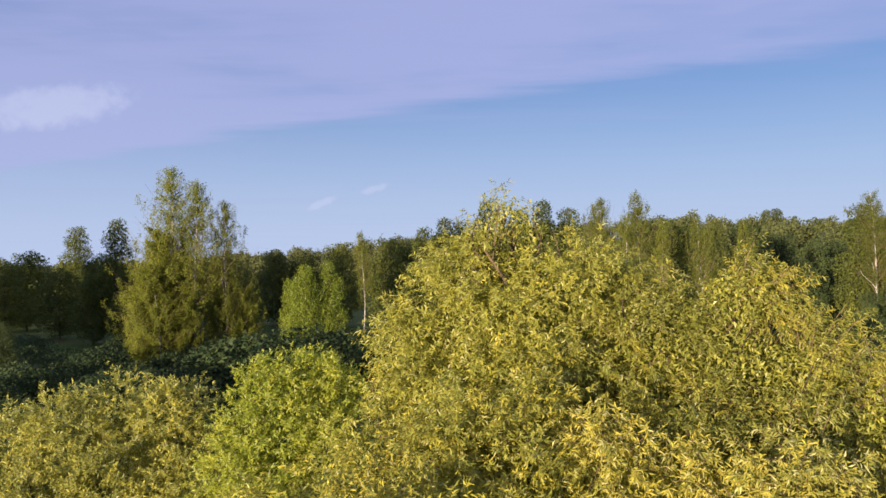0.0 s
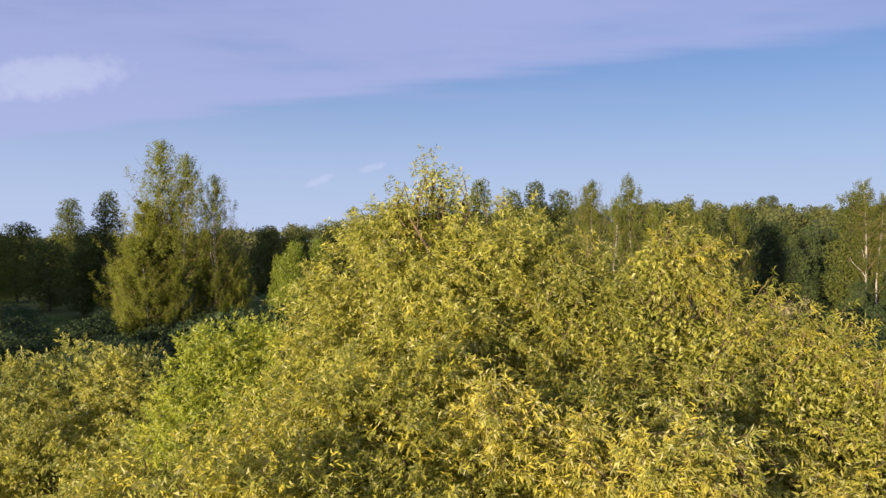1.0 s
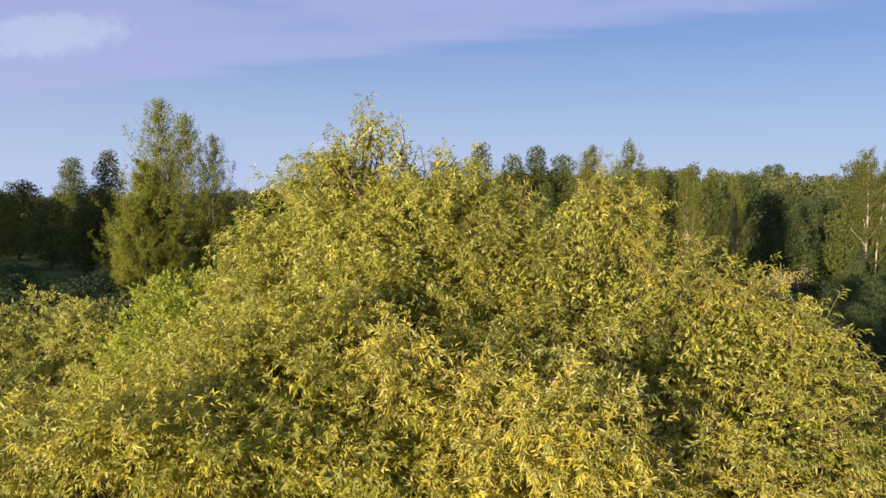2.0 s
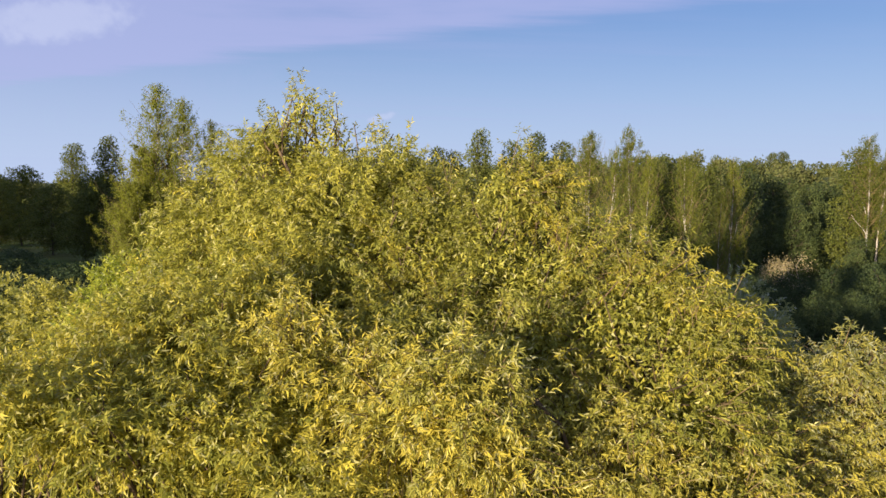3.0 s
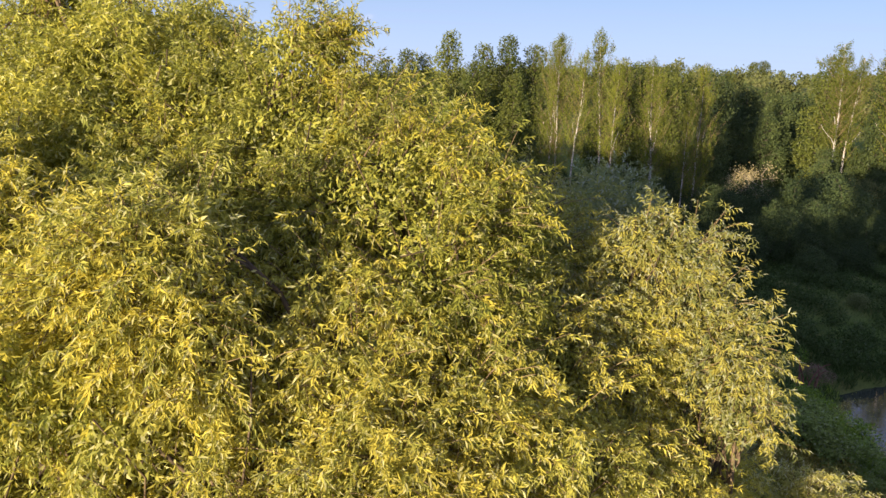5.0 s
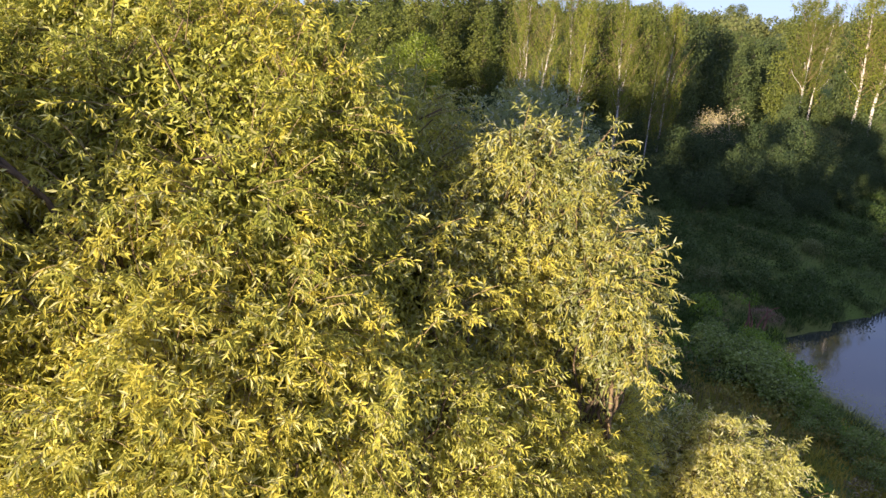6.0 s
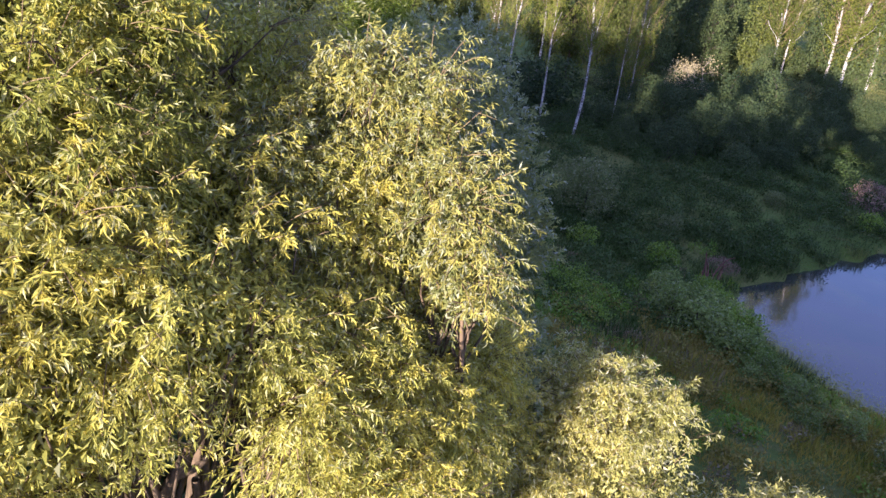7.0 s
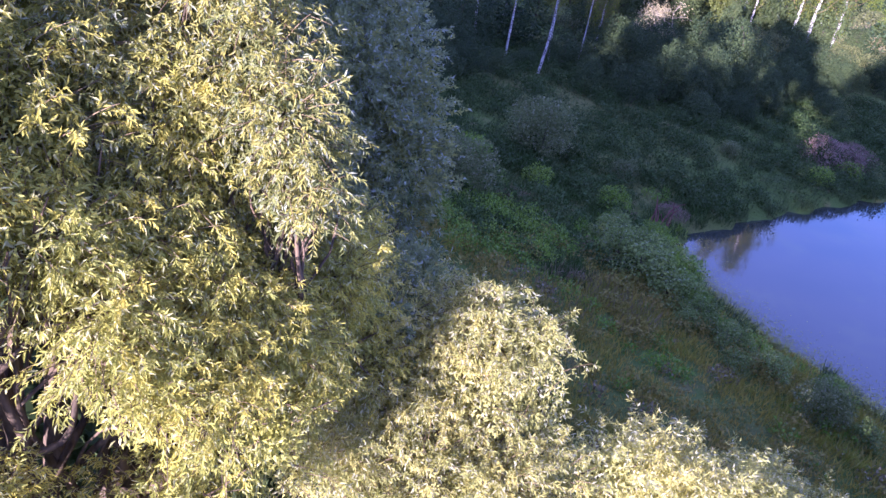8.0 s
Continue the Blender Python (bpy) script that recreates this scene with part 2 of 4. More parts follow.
def part(name, me, parent, label="", kind=""):
    ob = new(name, me)
    ob.parent = parent
    return tagged(ob, label, kind=kind)


def warp(n, near, far, k=5.2):
    u = np.linspace(-1, 1, n)
    return near + far * np.sinh(k * u) / math.sinh(k)


gx, gy = np.meshgrid(warp(220, 18, 2400, 6.0), warp(220, 30, 2400, 6.0))
idx = np.arange(gx.size).reshape(gx.shape)
quads = np.stack([idx[:-1, :-1], idx[:-1, 1:], idx[1:, 1:], idx[1:, :-1]], -1).reshape(-1, 4)
ground = new("ground", mesh_from("ground", np.stack([gx, gy, height(gx, gy)], -1).reshape(-1, 3), quads, soil, smooth=True))
tagged(ground, "rough green meadow sloping down to a pond", "meadow", kind="structure")
wx, wy = np.meshgrid(np.linspace(20, 112, 60), np.linspace(-14, 66, 60))
idx = np.arange(wx.size).reshape(wx.shape)
quads = np.stack([idx[:-1, :-1], idx[:-1, 1:], idx[1:, 1:], idx[1:, :-1]], -1).reshape(-1, 4)
water = new("water", mesh_from("water", np.stack([wx, wy, np.full(wx.shape, WATER)], -1).reshape(-1, 3), quads, pond))
tagged(water, "still pond mirroring the blue evening sky", "water", kind="structure")


# ---- how plants are made ----
def unit(v):
    return v / np.maximum(np.linalg.norm(v, axis=-1, keepdims=True), 1e-9)


def leaves(name, base, way, length, width, tone, mat, rng, curl=0.12, plain=False, facing=None):
    """One mesh of folded, pointed leaves: foot, way, length, width and tone of each; facing: where their faces turn."""
    n = len(base)
    way = unit(way)
    side = unit(np.cross(way, rng.normal(size=(n, 3)) if facing is None else facing))
    face = np.cross(side, way)
    L, w = length[:, None], width[:, None]
    if plain:                                # small or far leaves: one pointed face each
        v = np.stack([base, base + way * L * 0.42 + side * w * 0.85, base + way * L], 1).reshape(-1, 3)
        return mesh_from(name, v, np.arange(n * 3).reshape(-1, 3), mat, np.repeat(np.clip(tone, 0, 1), 3))
    mid = base + way * L * 0.42
    tip = base + way * L - face * L * curl
    v = np.stack([base, mid + side * w * 0.5 + face * w * 0.22, tip, mid - side * w * 0.5 + face * w * 0.22], 1).reshape(-1, 3)
    f = np.arange(n * 4).reshape(-1, 4)
    return mesh_from(name, v, f, mat, np.repeat(np.clip(tone, 0, 1), 4))


def tubes(name, paths, mat, sides=7):
    """One mesh of tapered round limbs; each path is a list of (point, radius)."""
    vs, fs, at = [], [], 0
    for path in paths:
        p = np.array([q for q, _ in path], float)
        r = np.array([q for _, q in path], float)
        t = unit(np.gradient(p, axis=0))
        a = unit(np.cross(t, np.array([0.31, 0.87, 0.38])))
        b = np.cross(t, a)
        ang = np.linspace(0, 2 * math.pi, sides, endpoint=False)
        ring = p[:, None] + r[:, None, None] * (np.cos(ang)[None, :, None] * a[:, None] + np.sin(ang)[None, :, None] * b[:, None])
        m = len(p)
        vs.append(ring.reshape(-1, 3))
        k = np.arange(sides)
        for j in range(m - 1):
            fs.append(np.stack([at + j * sides + k, at + j * sides + (k + 1) % sides, at + (j + 1) * sides + (k + 1) % sides, at + (j + 1) * sides + k], 1))
        at += m * sides
    return mesh_from(name, np.concatenate(vs), np.concatenate(fs), mat, smooth=True)


def bent(a, b, r0, r1, rng, sag=0.0, wild=0.06, n=8):
    """A crooked limb from a to b."""
    a, b = np.array(a, float), np.array(b, float)
    s = np.linspace(0, 1, n)[:, None]
    p = a + (b - a) * s
    span = np.linalg.norm(b - a)
    k1, k2 = rng.normal(size=(2, 3)) * span * wild
    p = p + np.sin(s * math.pi) * k1 + np.sin(s * 2 * math.pi) * k2 * 0.6
    p[:, 2] += (np.sin(s[:, 0] * math.pi * 0.5) - s[:, 0]) * span * sag
    return [(p[i], r0 + (r1 - r0) * float(s[i, 0]) ** 0.8) for i in range(n)]


def thing(name, x, y, label, category, group="", z=None):
    ob = new(name)
    ob.location = (x, y, ground_at(x, y) if z is None else z)
    return tagged(ob, label, category, group)


def plumes(lobes, per_m2, rng, inner=0.35, top_bias=0.15, rough=0.10, holes=-0.22):
    """Feet and outward ways of leafy twig ends, spread over the lobes' skins and a little into them."""
    feet, ways, own = [], [], []
    L = np.array(lobes, float)
    for i, (x, y, z, r) in enumerate(L):
        n = max(8, int(per_m2 * 4 * math.pi * r * r))
        d = unit(rng.normal(size=(n, 3)) + np.array([0, 0, top_bias]))
        rad = r * (1 - inner * rng.random(n) ** 1.6) * rng.normal(1.0, rough, n)
        p = np.array([x, y, z]) + d * rad[:, None]
        keep = np.sin(p[:, 0] * 4.1 + 1) * np.sin(p[:, 1] * 3.7) + 0.6 * np.sin(p[:, 2] * 5.3 + p[:, 0] * 2) > holes * 1.6
        for j, (a, b, c, s) in enumerate(L):
            if j != i and len(L) < 900:
                keep &= np.linalg.norm(p - np.array([a, b, c]), axis=1) > 0.72 * s
        feet.append(p[keep]), ways.append(d[keep]), own.append(np.full(keep.sum(), i))
    return np.concatenate(feet), np.concatenate(ways), np.concatenate(own)


def sprays(feet, ways, tone, rng, size, leaf, aspect, side, per, droop, up, hang):
    """Feathery leaf sprays: a twig that bends over, side twigs left and right of it, and narrow leaves along those. Gives what leaves() needs, and the twigs."""
    n = len(feet)
    z = np.array([0.0, 0.0, 1.0])
    reach = size * rng.uniform(0.65, 1.35, n)[:, None, None]
    w = unit(ways + rng.normal(0, 0.28, (n, 3)) + z * up)
    u = unit(np.cross(w, z) + rng.normal(0, 0.4, (n, 3)))
    u = unit(u - w * (u * w).sum(1, keepdims=True))
    nrm = np.cross(u, w)
    nrm *= np.where((nrm * (ways + 0.6 * z)).sum(1, keepdims=True) < 0, -1.0, 1.0)
    s = np.linspace(0.22, 1.0, side)[None, :, None]
    along = feet[:, None] + w[:, None] * reach * s - z * droop * reach * s ** 2
    tangent = unit(w[:, None] - 2 * droop * s * z)
    sign = np.where(np.arange(side) % 2, 1.0, -1.0)[None, :, None]
    b = unit(tangent * (0.45 + 0.55 * s) + u[:, None] * sign * 1.1 * (1.05 - s) + rng.normal(0, 0.38, (n, side, 3)))
    bl = reach * (0.50 - 0.20 * s) * rng.uniform(0.65, 1.2, (n, side, 1))
    q = np.linspace(0.18, 1.0, per)[None, None, :, None]
    pts = along[:, :, None] + b[:, :, None] * bl[:, :, None] * q - z * droop * 1.2 * bl[:, :, None] * q ** 2
    axis = unit(b[:, :, None] - 1.6 * droop * q * z)
    lu = unit(np.cross(axis, nrm[:, None, None] + np.zeros_like(axis)) + rng.normal(0, 0.3, axis.shape))
    lv = np.cross(axis, lu)
    round_ = (np.arange(per) * 2.4)[None, None, :, None] + rng.uniform(0, 6.28, (n, side, 1, 1))
    radial = lu * np.cos(round_) + lv * np.sin(round_)
    way = axis * 0.62 + radial * (0.85 - 0.35 * q) + rng.normal(0, 0.2, axis.shape) - z * hang
    facing = nrm[:, None, None] * 0.5 + ways[:, None, None] * 0.6 - radial * 0.3 + rng.normal(0, 0.4, axis.shape)
    m = n * side * per
    each = (tone[:, None] + rng.normal(0, 0.10, (n, side)))[..., None] + rng.normal(0, 0.07, (n, side, per))
    twigs = np.concatenate([feet[:, None], along[:, [side // 3, 2 * side // 3, side - 1]]], 1)
    return (pts.reshape(-1, 3), way.reshape(-1, 3), rng.uniform(0.6, 1.35, m) * leaf, rng.uniform(0.8, 1.25, m) * leaf * aspect, each.ravel(), facing.reshape(-1, 3)), twigs


def twigwork(name, lines, radius, mat):
    """Thin three-sided twigs, one for each line of four points."""
    n, k = lines.shape[:2]
    t = unit(lines[:, -1] - lines[:, 0])[:, None]
    a = unit(np.cross(t, np.array([0.31, 0.87, 0.38])))
    b = np.cross(t, a)
    ang = np.arange(3) * 2.0944
    r = radius * np.linspace(1.0, 0.45, k)[None, :, None, None]
    ring = lines[:, :, None] + r * (np.cos(ang)[:, None] * a[:, :, None] + np.sin(ang)[:, None] * b[:, :, None])
    i = np.arange(n * k * 3).reshape(n, k, 3)
    j = np.roll(i, -1, 2)
    quads = np.stack([i[:, :-1], j[:, :-1], j[:, 1:], i[:, 1:]], -1).reshape(-1, 4)
    return mesh_from(name, ring.reshape(-1, 3), quads, mat, smooth=True)


def willow(x, y, lobes, label, seed, mat=willow_leaf, leaf=0.044, per_m2=24, yellow=0.30, fork=3.2, stem=0.2, name="willow_tree", bend=(0, 0), forks=(), bushy=False, near=False, full=1.0, size=0.34, openings=(), thin_from=99.0):
    """A willow: trunk, limbs to the lobes of its crown, bending twigs with narrow leaves; yellow: the share of twigs that have turned; openings: leafless spots of the bank's space; above thin_from it grows thin."""
    rng = np.random.default_rng(seed)
    root = thing(name, x, y, label, "tree", "willows on the bank")
    o = np.array(root.location)
    L = np.array(lobes, float)
    L[:, :3] -= o
    L[:, 3] *= 0.97 * full
    crotch = np.array([bend[0], bend[1], fork])
    trunk = bent((0, 0, -0.4), crotch, stem * 1.35, stem, rng, 0, 0.03, 9)
    part("trunk", tubes("trunk", [trunk], willow_bark, 12), root)
    for a, b, r0, r1 in forks:              # thick limbs that show in the gaps, from and to places of the bank
        part("limb", tubes("limb", [bent(np.array(a) - o, np.array(b) - o, r0, r1, rng, 0.03, 0.05, 9)], willow_bark, 9), root)
    # the lobes share some main limbs by their side of the crown
    ang = np.arctan2(L[:, 1] - crotch[1], L[:, 0] - crotch[0])
    order = np.argsort(ang)
    groups = np.array_split(order, max(2, min(6, len(L) // 4)))
    side_paths = []
    for g in groups:
        c = L[g, :3].mean(0)
        end = crotch + (c - crotch) * 0.72
        limb = bent(crotch, end, stem * 0.62, stem * 0.28, rng, 0.10, 0.05)
        part("limb", tubes("limb", [limb], willow_bark, 9), root)
        for i in g:
            start = limb[int(rng.integers(4, 8))][0]
            bough = bent(start, L[i, :3], stem * 0.22, 0.012, rng, 0.12, 0.06)
            side_paths.append(bough)
            for k in range(5):
                d = unit(rng.normal(size=3) + np.array([0, 0, 0.3]))
                tip = L[i, :3] + d * L[i, 3] * 0.85
                side_paths.append(bent(bough[int(rng.integers(3, 7))][0], tip, 0.013, 0.004, rng, 0.1, 0.08, 6))
    part("branchwork", tubes("branchwork", side_paths, willow_bark, 5), root, kind="stuff")
    # where the sprays stand on the lobes
    feet, ways = [], []
    for i, (a, b, c, r) in enumerate(L):
        n = max(6, int(per_m2 * 4 * math.pi * r * r * rng.uniform(0.6, 1.3)))
        d = unit(rng.normal(size=(n, 3)) + np.array([0, -0.25, 0.15]))
        rad = np.maximum(r - 0.62 * size, 0.35 * r) * rng.normal(1.0, 0.16, n) + size * 0.12 * rng.normal(size=n)
        p = np.array([a, b, c]) + d * rad[:, None]
        dent = np.sin(p[:, 0] * 5.7 + seed) * np.sin(p[:, 2] * 5.1 + 2) + 0.8 * np.sin(p[:, 0] * 2.3 - p[:, 2] * 2.9 + p[:, 1] * 2 + seed)
        p -= d * (np.clip(dent, 0, 1.2) * (0.22 if bushy else 0.42) * r)[:, None]
        keep = (d[:, 1] < 0.4) | (rng.random(n) < 0.4)              # fewer leaves on the side away from the light
        for j, (e, f, g, h) in enumerate(L):
            if j != i:
                keep &= np.linalg.norm(p - np.array([e, f, g]), axis=1) > max(0.62 * h - 0.25 * size, 0.3 * h)
        gap = np.sin(p[:, 0] * 4.3 + seed) * np.sin(p[:, 1] * 3.9 + 1) + 0.7 * np.sin(p[:, 2] * 5.1 + p[:, 0] * 2.2)
        keep &= gap > np.where(p[:, 2] > thin_from - o[2], -0.15, -1.1 if bushy else -0.5)
        for e, f, g, h in openings:
            keep &= np.linalg.norm(p + d * 0.5 * size - (np.array([e, f, g]) - o), axis=1) > h
        feet.append(p[keep]), ways.append(d[keep])
    for (a, b, c, r) in L:                   # young shoots that stand out of the crown
        k = 1 if bushy else 3
        d = unit(rng.normal(0, 0.5, (k, 3)) + np.array([0, -0.1, 1.0]))
        feet.append(np.array([a, b, c]) + d * (r - 0.5 * size)), ways.append(d * 1.6)
    feet, ways = np.concatenate(feet), np.concatenate(ways)
    n = len(feet)
    patch = np.sin(feet[:, 0] * 2.9 + feet[:, 2] * 2.3 + seed) + np.sin(feet[:, 1] * 2.6 - feet[:, 2] * 3.4 + feet[:, 0])
    turned = rng.random(n) < np.clip(yellow + 0.2 * patch, 0.04, 0.9)
    tone = np.where(turned, rng.normal(0.78, 0.16, n), rng.normal(0.18, 0.12, n))
    count = (4, 8) if bushy else (5, 9) if near else (5, 8)
    data, twigs = sprays(feet, ways, tone, rng, size, leaf, 0.42 if bushy else 0.235 if near else 0.28, *count, 0.08 if bushy else 0.2, 0.25, 0.1 if bushy else 0.4)
    part("crown", leaves("willow_crown", *data[:5], mat, rng, plain=not near, facing=data[5]), root, kind="stuff")
    if near:
        part("twigwork", twigwork("twigwork", twigs, 0.0032, twig_bark), root, kind="stuff")
    # the leaves inside the crown, broader spread; greener tone puts shaded depth into the colour
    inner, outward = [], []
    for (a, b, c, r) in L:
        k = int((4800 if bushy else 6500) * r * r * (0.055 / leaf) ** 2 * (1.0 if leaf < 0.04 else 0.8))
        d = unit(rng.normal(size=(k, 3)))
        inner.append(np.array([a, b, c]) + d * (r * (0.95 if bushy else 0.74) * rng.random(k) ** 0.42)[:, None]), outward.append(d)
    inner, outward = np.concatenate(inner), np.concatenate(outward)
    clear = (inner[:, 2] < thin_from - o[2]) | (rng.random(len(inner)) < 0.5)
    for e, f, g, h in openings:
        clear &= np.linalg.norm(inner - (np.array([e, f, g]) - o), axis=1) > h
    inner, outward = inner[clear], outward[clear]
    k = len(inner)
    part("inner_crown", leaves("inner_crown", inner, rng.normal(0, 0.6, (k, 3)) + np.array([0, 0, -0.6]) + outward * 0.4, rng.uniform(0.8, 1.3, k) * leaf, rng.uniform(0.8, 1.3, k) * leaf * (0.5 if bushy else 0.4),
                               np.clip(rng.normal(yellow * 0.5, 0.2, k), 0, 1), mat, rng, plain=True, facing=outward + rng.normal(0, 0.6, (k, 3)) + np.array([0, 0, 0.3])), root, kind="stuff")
    return root


def crown_lobes(rng, h0, h1, profile, n, size, lean=0.0):
    out = []
    for k in range(n):
        s = (k + rng.random()) / n
        z = h0 + (h1 - h0) * s
        R = profile(s)
        a = k * 2.399 + rng.normal(0, 0.4)
        q = R * (0.75 if k % 3 else 0.25)
        out.append((q * math.cos(a) + lean * z, q * math.sin(a), z, size * (0.6 + 0.8 * R / max(profile(0.3), 0.1)) * rng.uniform(0.75, 1.15)))
    return out


def leafy(name, lobes, per_m2, leaf, aspect, tone0, mat, rng, droop=0.4, inner=0.5, ragged=0.22):
    feet, ways, own = plumes(lobes, per_m2, rng, inner, 0.25, ragged, -9)
    n = len(feet)
    way = unit(ways) * 0.7 + rng.normal(0, 0.7, (n, 3)) + np.array([0, 0, -droop])
    lobe_tone = rng.normal(0, 0.13, len(lobes))[own]
    return leaves(name, feet, way, rng.uniform(0.6, 1.4, n) * leaf, rng.uniform(0.7, 1.3, n) * leaf * aspect, tone0 + lobe_tone + rng.normal(0, 0.12, n), mat, rng, plain=True, facing=ways + rng.normal(0, 0.42, (n, 3)) + np.array([0, 0, 0.25]))


def tall_tree(name, seed, H, R, low, bark, mat, label, leaf=0.22, per_m2=18, n=44, tone=0.35, size=0.75, pointed=0.8, droop=0.6, stem=0.15, stems=1, lean=0.0, group="trees of the wood"):
    """A poplar or other tall tree, built at the origin; low: share of the height where the crown begins."""
    rng = np.random.default_rng(seed)
    root = tagged(new(name), label, "tree", group)

    def profile(s):
        return R * (min(1.0, 0.45 + 2.2 * s) * (1 - pointed * max(0.0, (s - 0.25) / 0.75) ** 1.1) + 0.04)

    lobes = crown_lobes(rng, H * low, H * 0.97, profile, n, size, lean)
    boughs = []
    for k in range(stems):
        off = np.array([rng.normal(0, 0.35) * (stems > 1), rng.normal(0, 0.35) * (stems > 1), -0.4])
        top = np.array([lean * H + rng.normal(0, 0.25) * stems, rng.normal(0, 0.2) * stems, H * (0.97 - 0.08 * k)])
        path = bent(off, top, stem, 0.02, rng, 0, 0.008, 12)
        part("trunk", tubes("trunk", [path], bark, 8), root)
        for (a, b, z, r) in lobes[k::stems]:
            zs = min(max(1.0, z - 0.10 * H), H * 0.93)
            j = int(np.argmin([abs(q[2] - zs) for q, _ in path]))
            boughs.append(bent(path[j][0], (a, b, z), 0.05, 0.012, rng, 0.12, 0.05, 5))
    part("branchwork", tubes("branchwork", boughs, bark, 4), root, kind="stuff")
    part("crown", leafy("crown", lobes, per_m2, leaf, 0.62, tone, mat, rng, droop), root, kind="stuff")
    return root


def birch(seed, H, R, low, label, branches=90, strands=8, per=16, leaf=0.16, tone=0.5, stem=0.13, stems=1, sparse_top=0.0, mat=birch_leaf):
    """A birch at the origin: white stems, steep pale branches, and strands of small leaves that hang from them."""
    rng = np.random.default_rng(seed)
    root = tagged(new("birch_tree"), label, "tree", "trees of the wood")
    boughs, feet, lengths, tones = [], [], [], []
    for j in range(stems):
        lean = rng.normal(0, 0.045, 2) * (1 if stems > 1 else 0.4)
        top_h = H * (1.0 - 0.10 * j)
        foot = np.array([rng.normal(0, 0.3) * (stems > 1), rng.normal(0, 0.3) * (stems > 1), -0.4])
        path = bent(foot, (foot[0] + lean[0] * H, foot[1] + lean[1] * H, top_h), stem * (1 - 0.2 * j), 0.018, rng, 0, 0.012, 14)
        part("trunk", tubes("trunk", [path], birch_bark, 8), root)
        for k in range(3):                   # a few pale forks beside the stem
            i = int(rng.integers(5, 9))
            q = np.array(path[i][0])
            part("limb", tubes("limb", [bent(q, q + np.array([rng.normal(0, 0.5), rng.normal(0, 0.5), rng.uniform(0.14, 0.26) * H]), stem * 0.3, 0.015, rng, 0.05, 0.04, 6)], birch_bark, 5), root)
        n = branches // stems
        for k in range(n):
            s = (k + rng.random()) / n
            i = min(12, int((low + (0.97 - low) * s) * 13))
            start = np.array(path[i][0]) + (np.array(path[i + 1][0]) - np.array(path[i][0])) * rng.random()
            out = R * (min(1.0, 0.55 + 1.6 * s) * (1 - s ** 1.9) ** 0.9 + 0.10) * rng.uniform(0.45, 1.1)
            a = k * 2.399 + rng.normal(0, 0.35)
            up = out * rng.uniform(0.9, 2.0)
            tip = start + np.array([out * math.cos(a), out * math.sin(a), min(up, max(0.3, H - start[2]))])
            bough = bent(start, tip, 0.010 + 0.022 * (1 - s), 0.006, rng, 0.16, 0.07, 6)
            boughs.append(bough)
            p = np.array([q for q, _ in bough])
            hue = rng.normal(0, 0.14)
            for f in rng.uniform(0.30, 1.0, max(2, int(strands * (1 - sparse_top * s)))):
                u = f * 5
                q = p[min(4, int(u))] + (p[min(5, int(u) + 1)] - p[min(4, int(u))]) * (u - int(u))
                feet.append(q + rng.normal(0, 0.12, 3)), lengths.append(rng.uniform(0.4, 1.5) * (1.1 - 0.55 * s) * H / 18), tones.append(tone + hue + rng.normal(0, 0.08))
    feet, lengths, tones = np.array(feet), np.array(lengths), np.array(tones)
    m = len(feet)
    q = rng.random((m, per))
    base = feet[:, None] + rng.normal(0, 0.10, (m, per, 3)) + (rng.normal(0, 0.12, (m, 3)) + np.array([0, 0, -1.0]))[:, None] * (lengths[:, None] * q)[..., None]
    base = base.reshape(-1, 3)
    k = len(base)
    outward = unit(base * np.array([1, 1, 0]) + rng.normal(0, 0.4, (k, 3)) + np.array([0, 0, 0.3]))
    part("branchwork", tubes("branchwork", boughs, twig_bark, 4), root, kind="stuff")
    part("crown", leaves("birch_crown", base, rng.normal(0, 0.5, (k, 3)) + np.array([0, 0, -0.7]), rng.uniform(0.6, 1.35, k) * leaf, rng.uniform(0.7, 1.2, k) * leaf * 0.62, np.repeat(tones, per) + rng.normal(0, 0.1, k), mat, rng, plain=True, facing=outward + rng.normal(0, 0.4, (k, 3))), root, kind="stuff")
    return root


def bare_tree(seed, H, label):
    """A half-dead tree: pale forked limbs with few leaves left."""
    rng = np.random.default_rng(seed)
    root = tagged(new("half_bare_tree"), label, "tree", "trees of the wood")
    limbs, tips = [], []

    def fork(a, way, length, radius, level):
        b = a + unit(way) * length
        path = bent(a, b, radius, radius * 0.55, rng, 0.05, 0.07, 5)
        if level == 0:
            part("trunk", tubes("trunk", [path], pale_bark, 7), root)
        else:
            limbs.append(path)
        if level == 4:
            tips.append(b)
            return
        for k in range(3 if level < 3 else 4):
            fork(b if k else path[3][0], unit(way) * 0.8 + rng.normal(0, 0.55, 3) + np.array([0, 0, 0.12]), length * rng.uniform(0.55, 0.8), radius * 0.55, level + 1)

    fork(np.array([0.0, 0, -0.3]), np.array([0.05, 0, 1.0]), H * 0.32, 0.12, 0)
    part("branchwork", tubes("branchwork", limbs, pale_bark, 4), root, kind="stuff")
    tips = np.array(tips)
    k = len(tips) * 22
    base = np.repeat(tips, 22, 0) + rng.normal(0, 0.30, (k, 3))
    part("crown", leaves("sparse_crown", base, rng.normal(0, 0.6, (k, 3)), rng.uniform(0.6, 1.3, k) * 0.14, rng.uniform(0.6, 1.2, k) * 0.10, rng.uniform(0, 1, k), dry_leaf, rng, plain=True), root, kind="stuff")
    return root


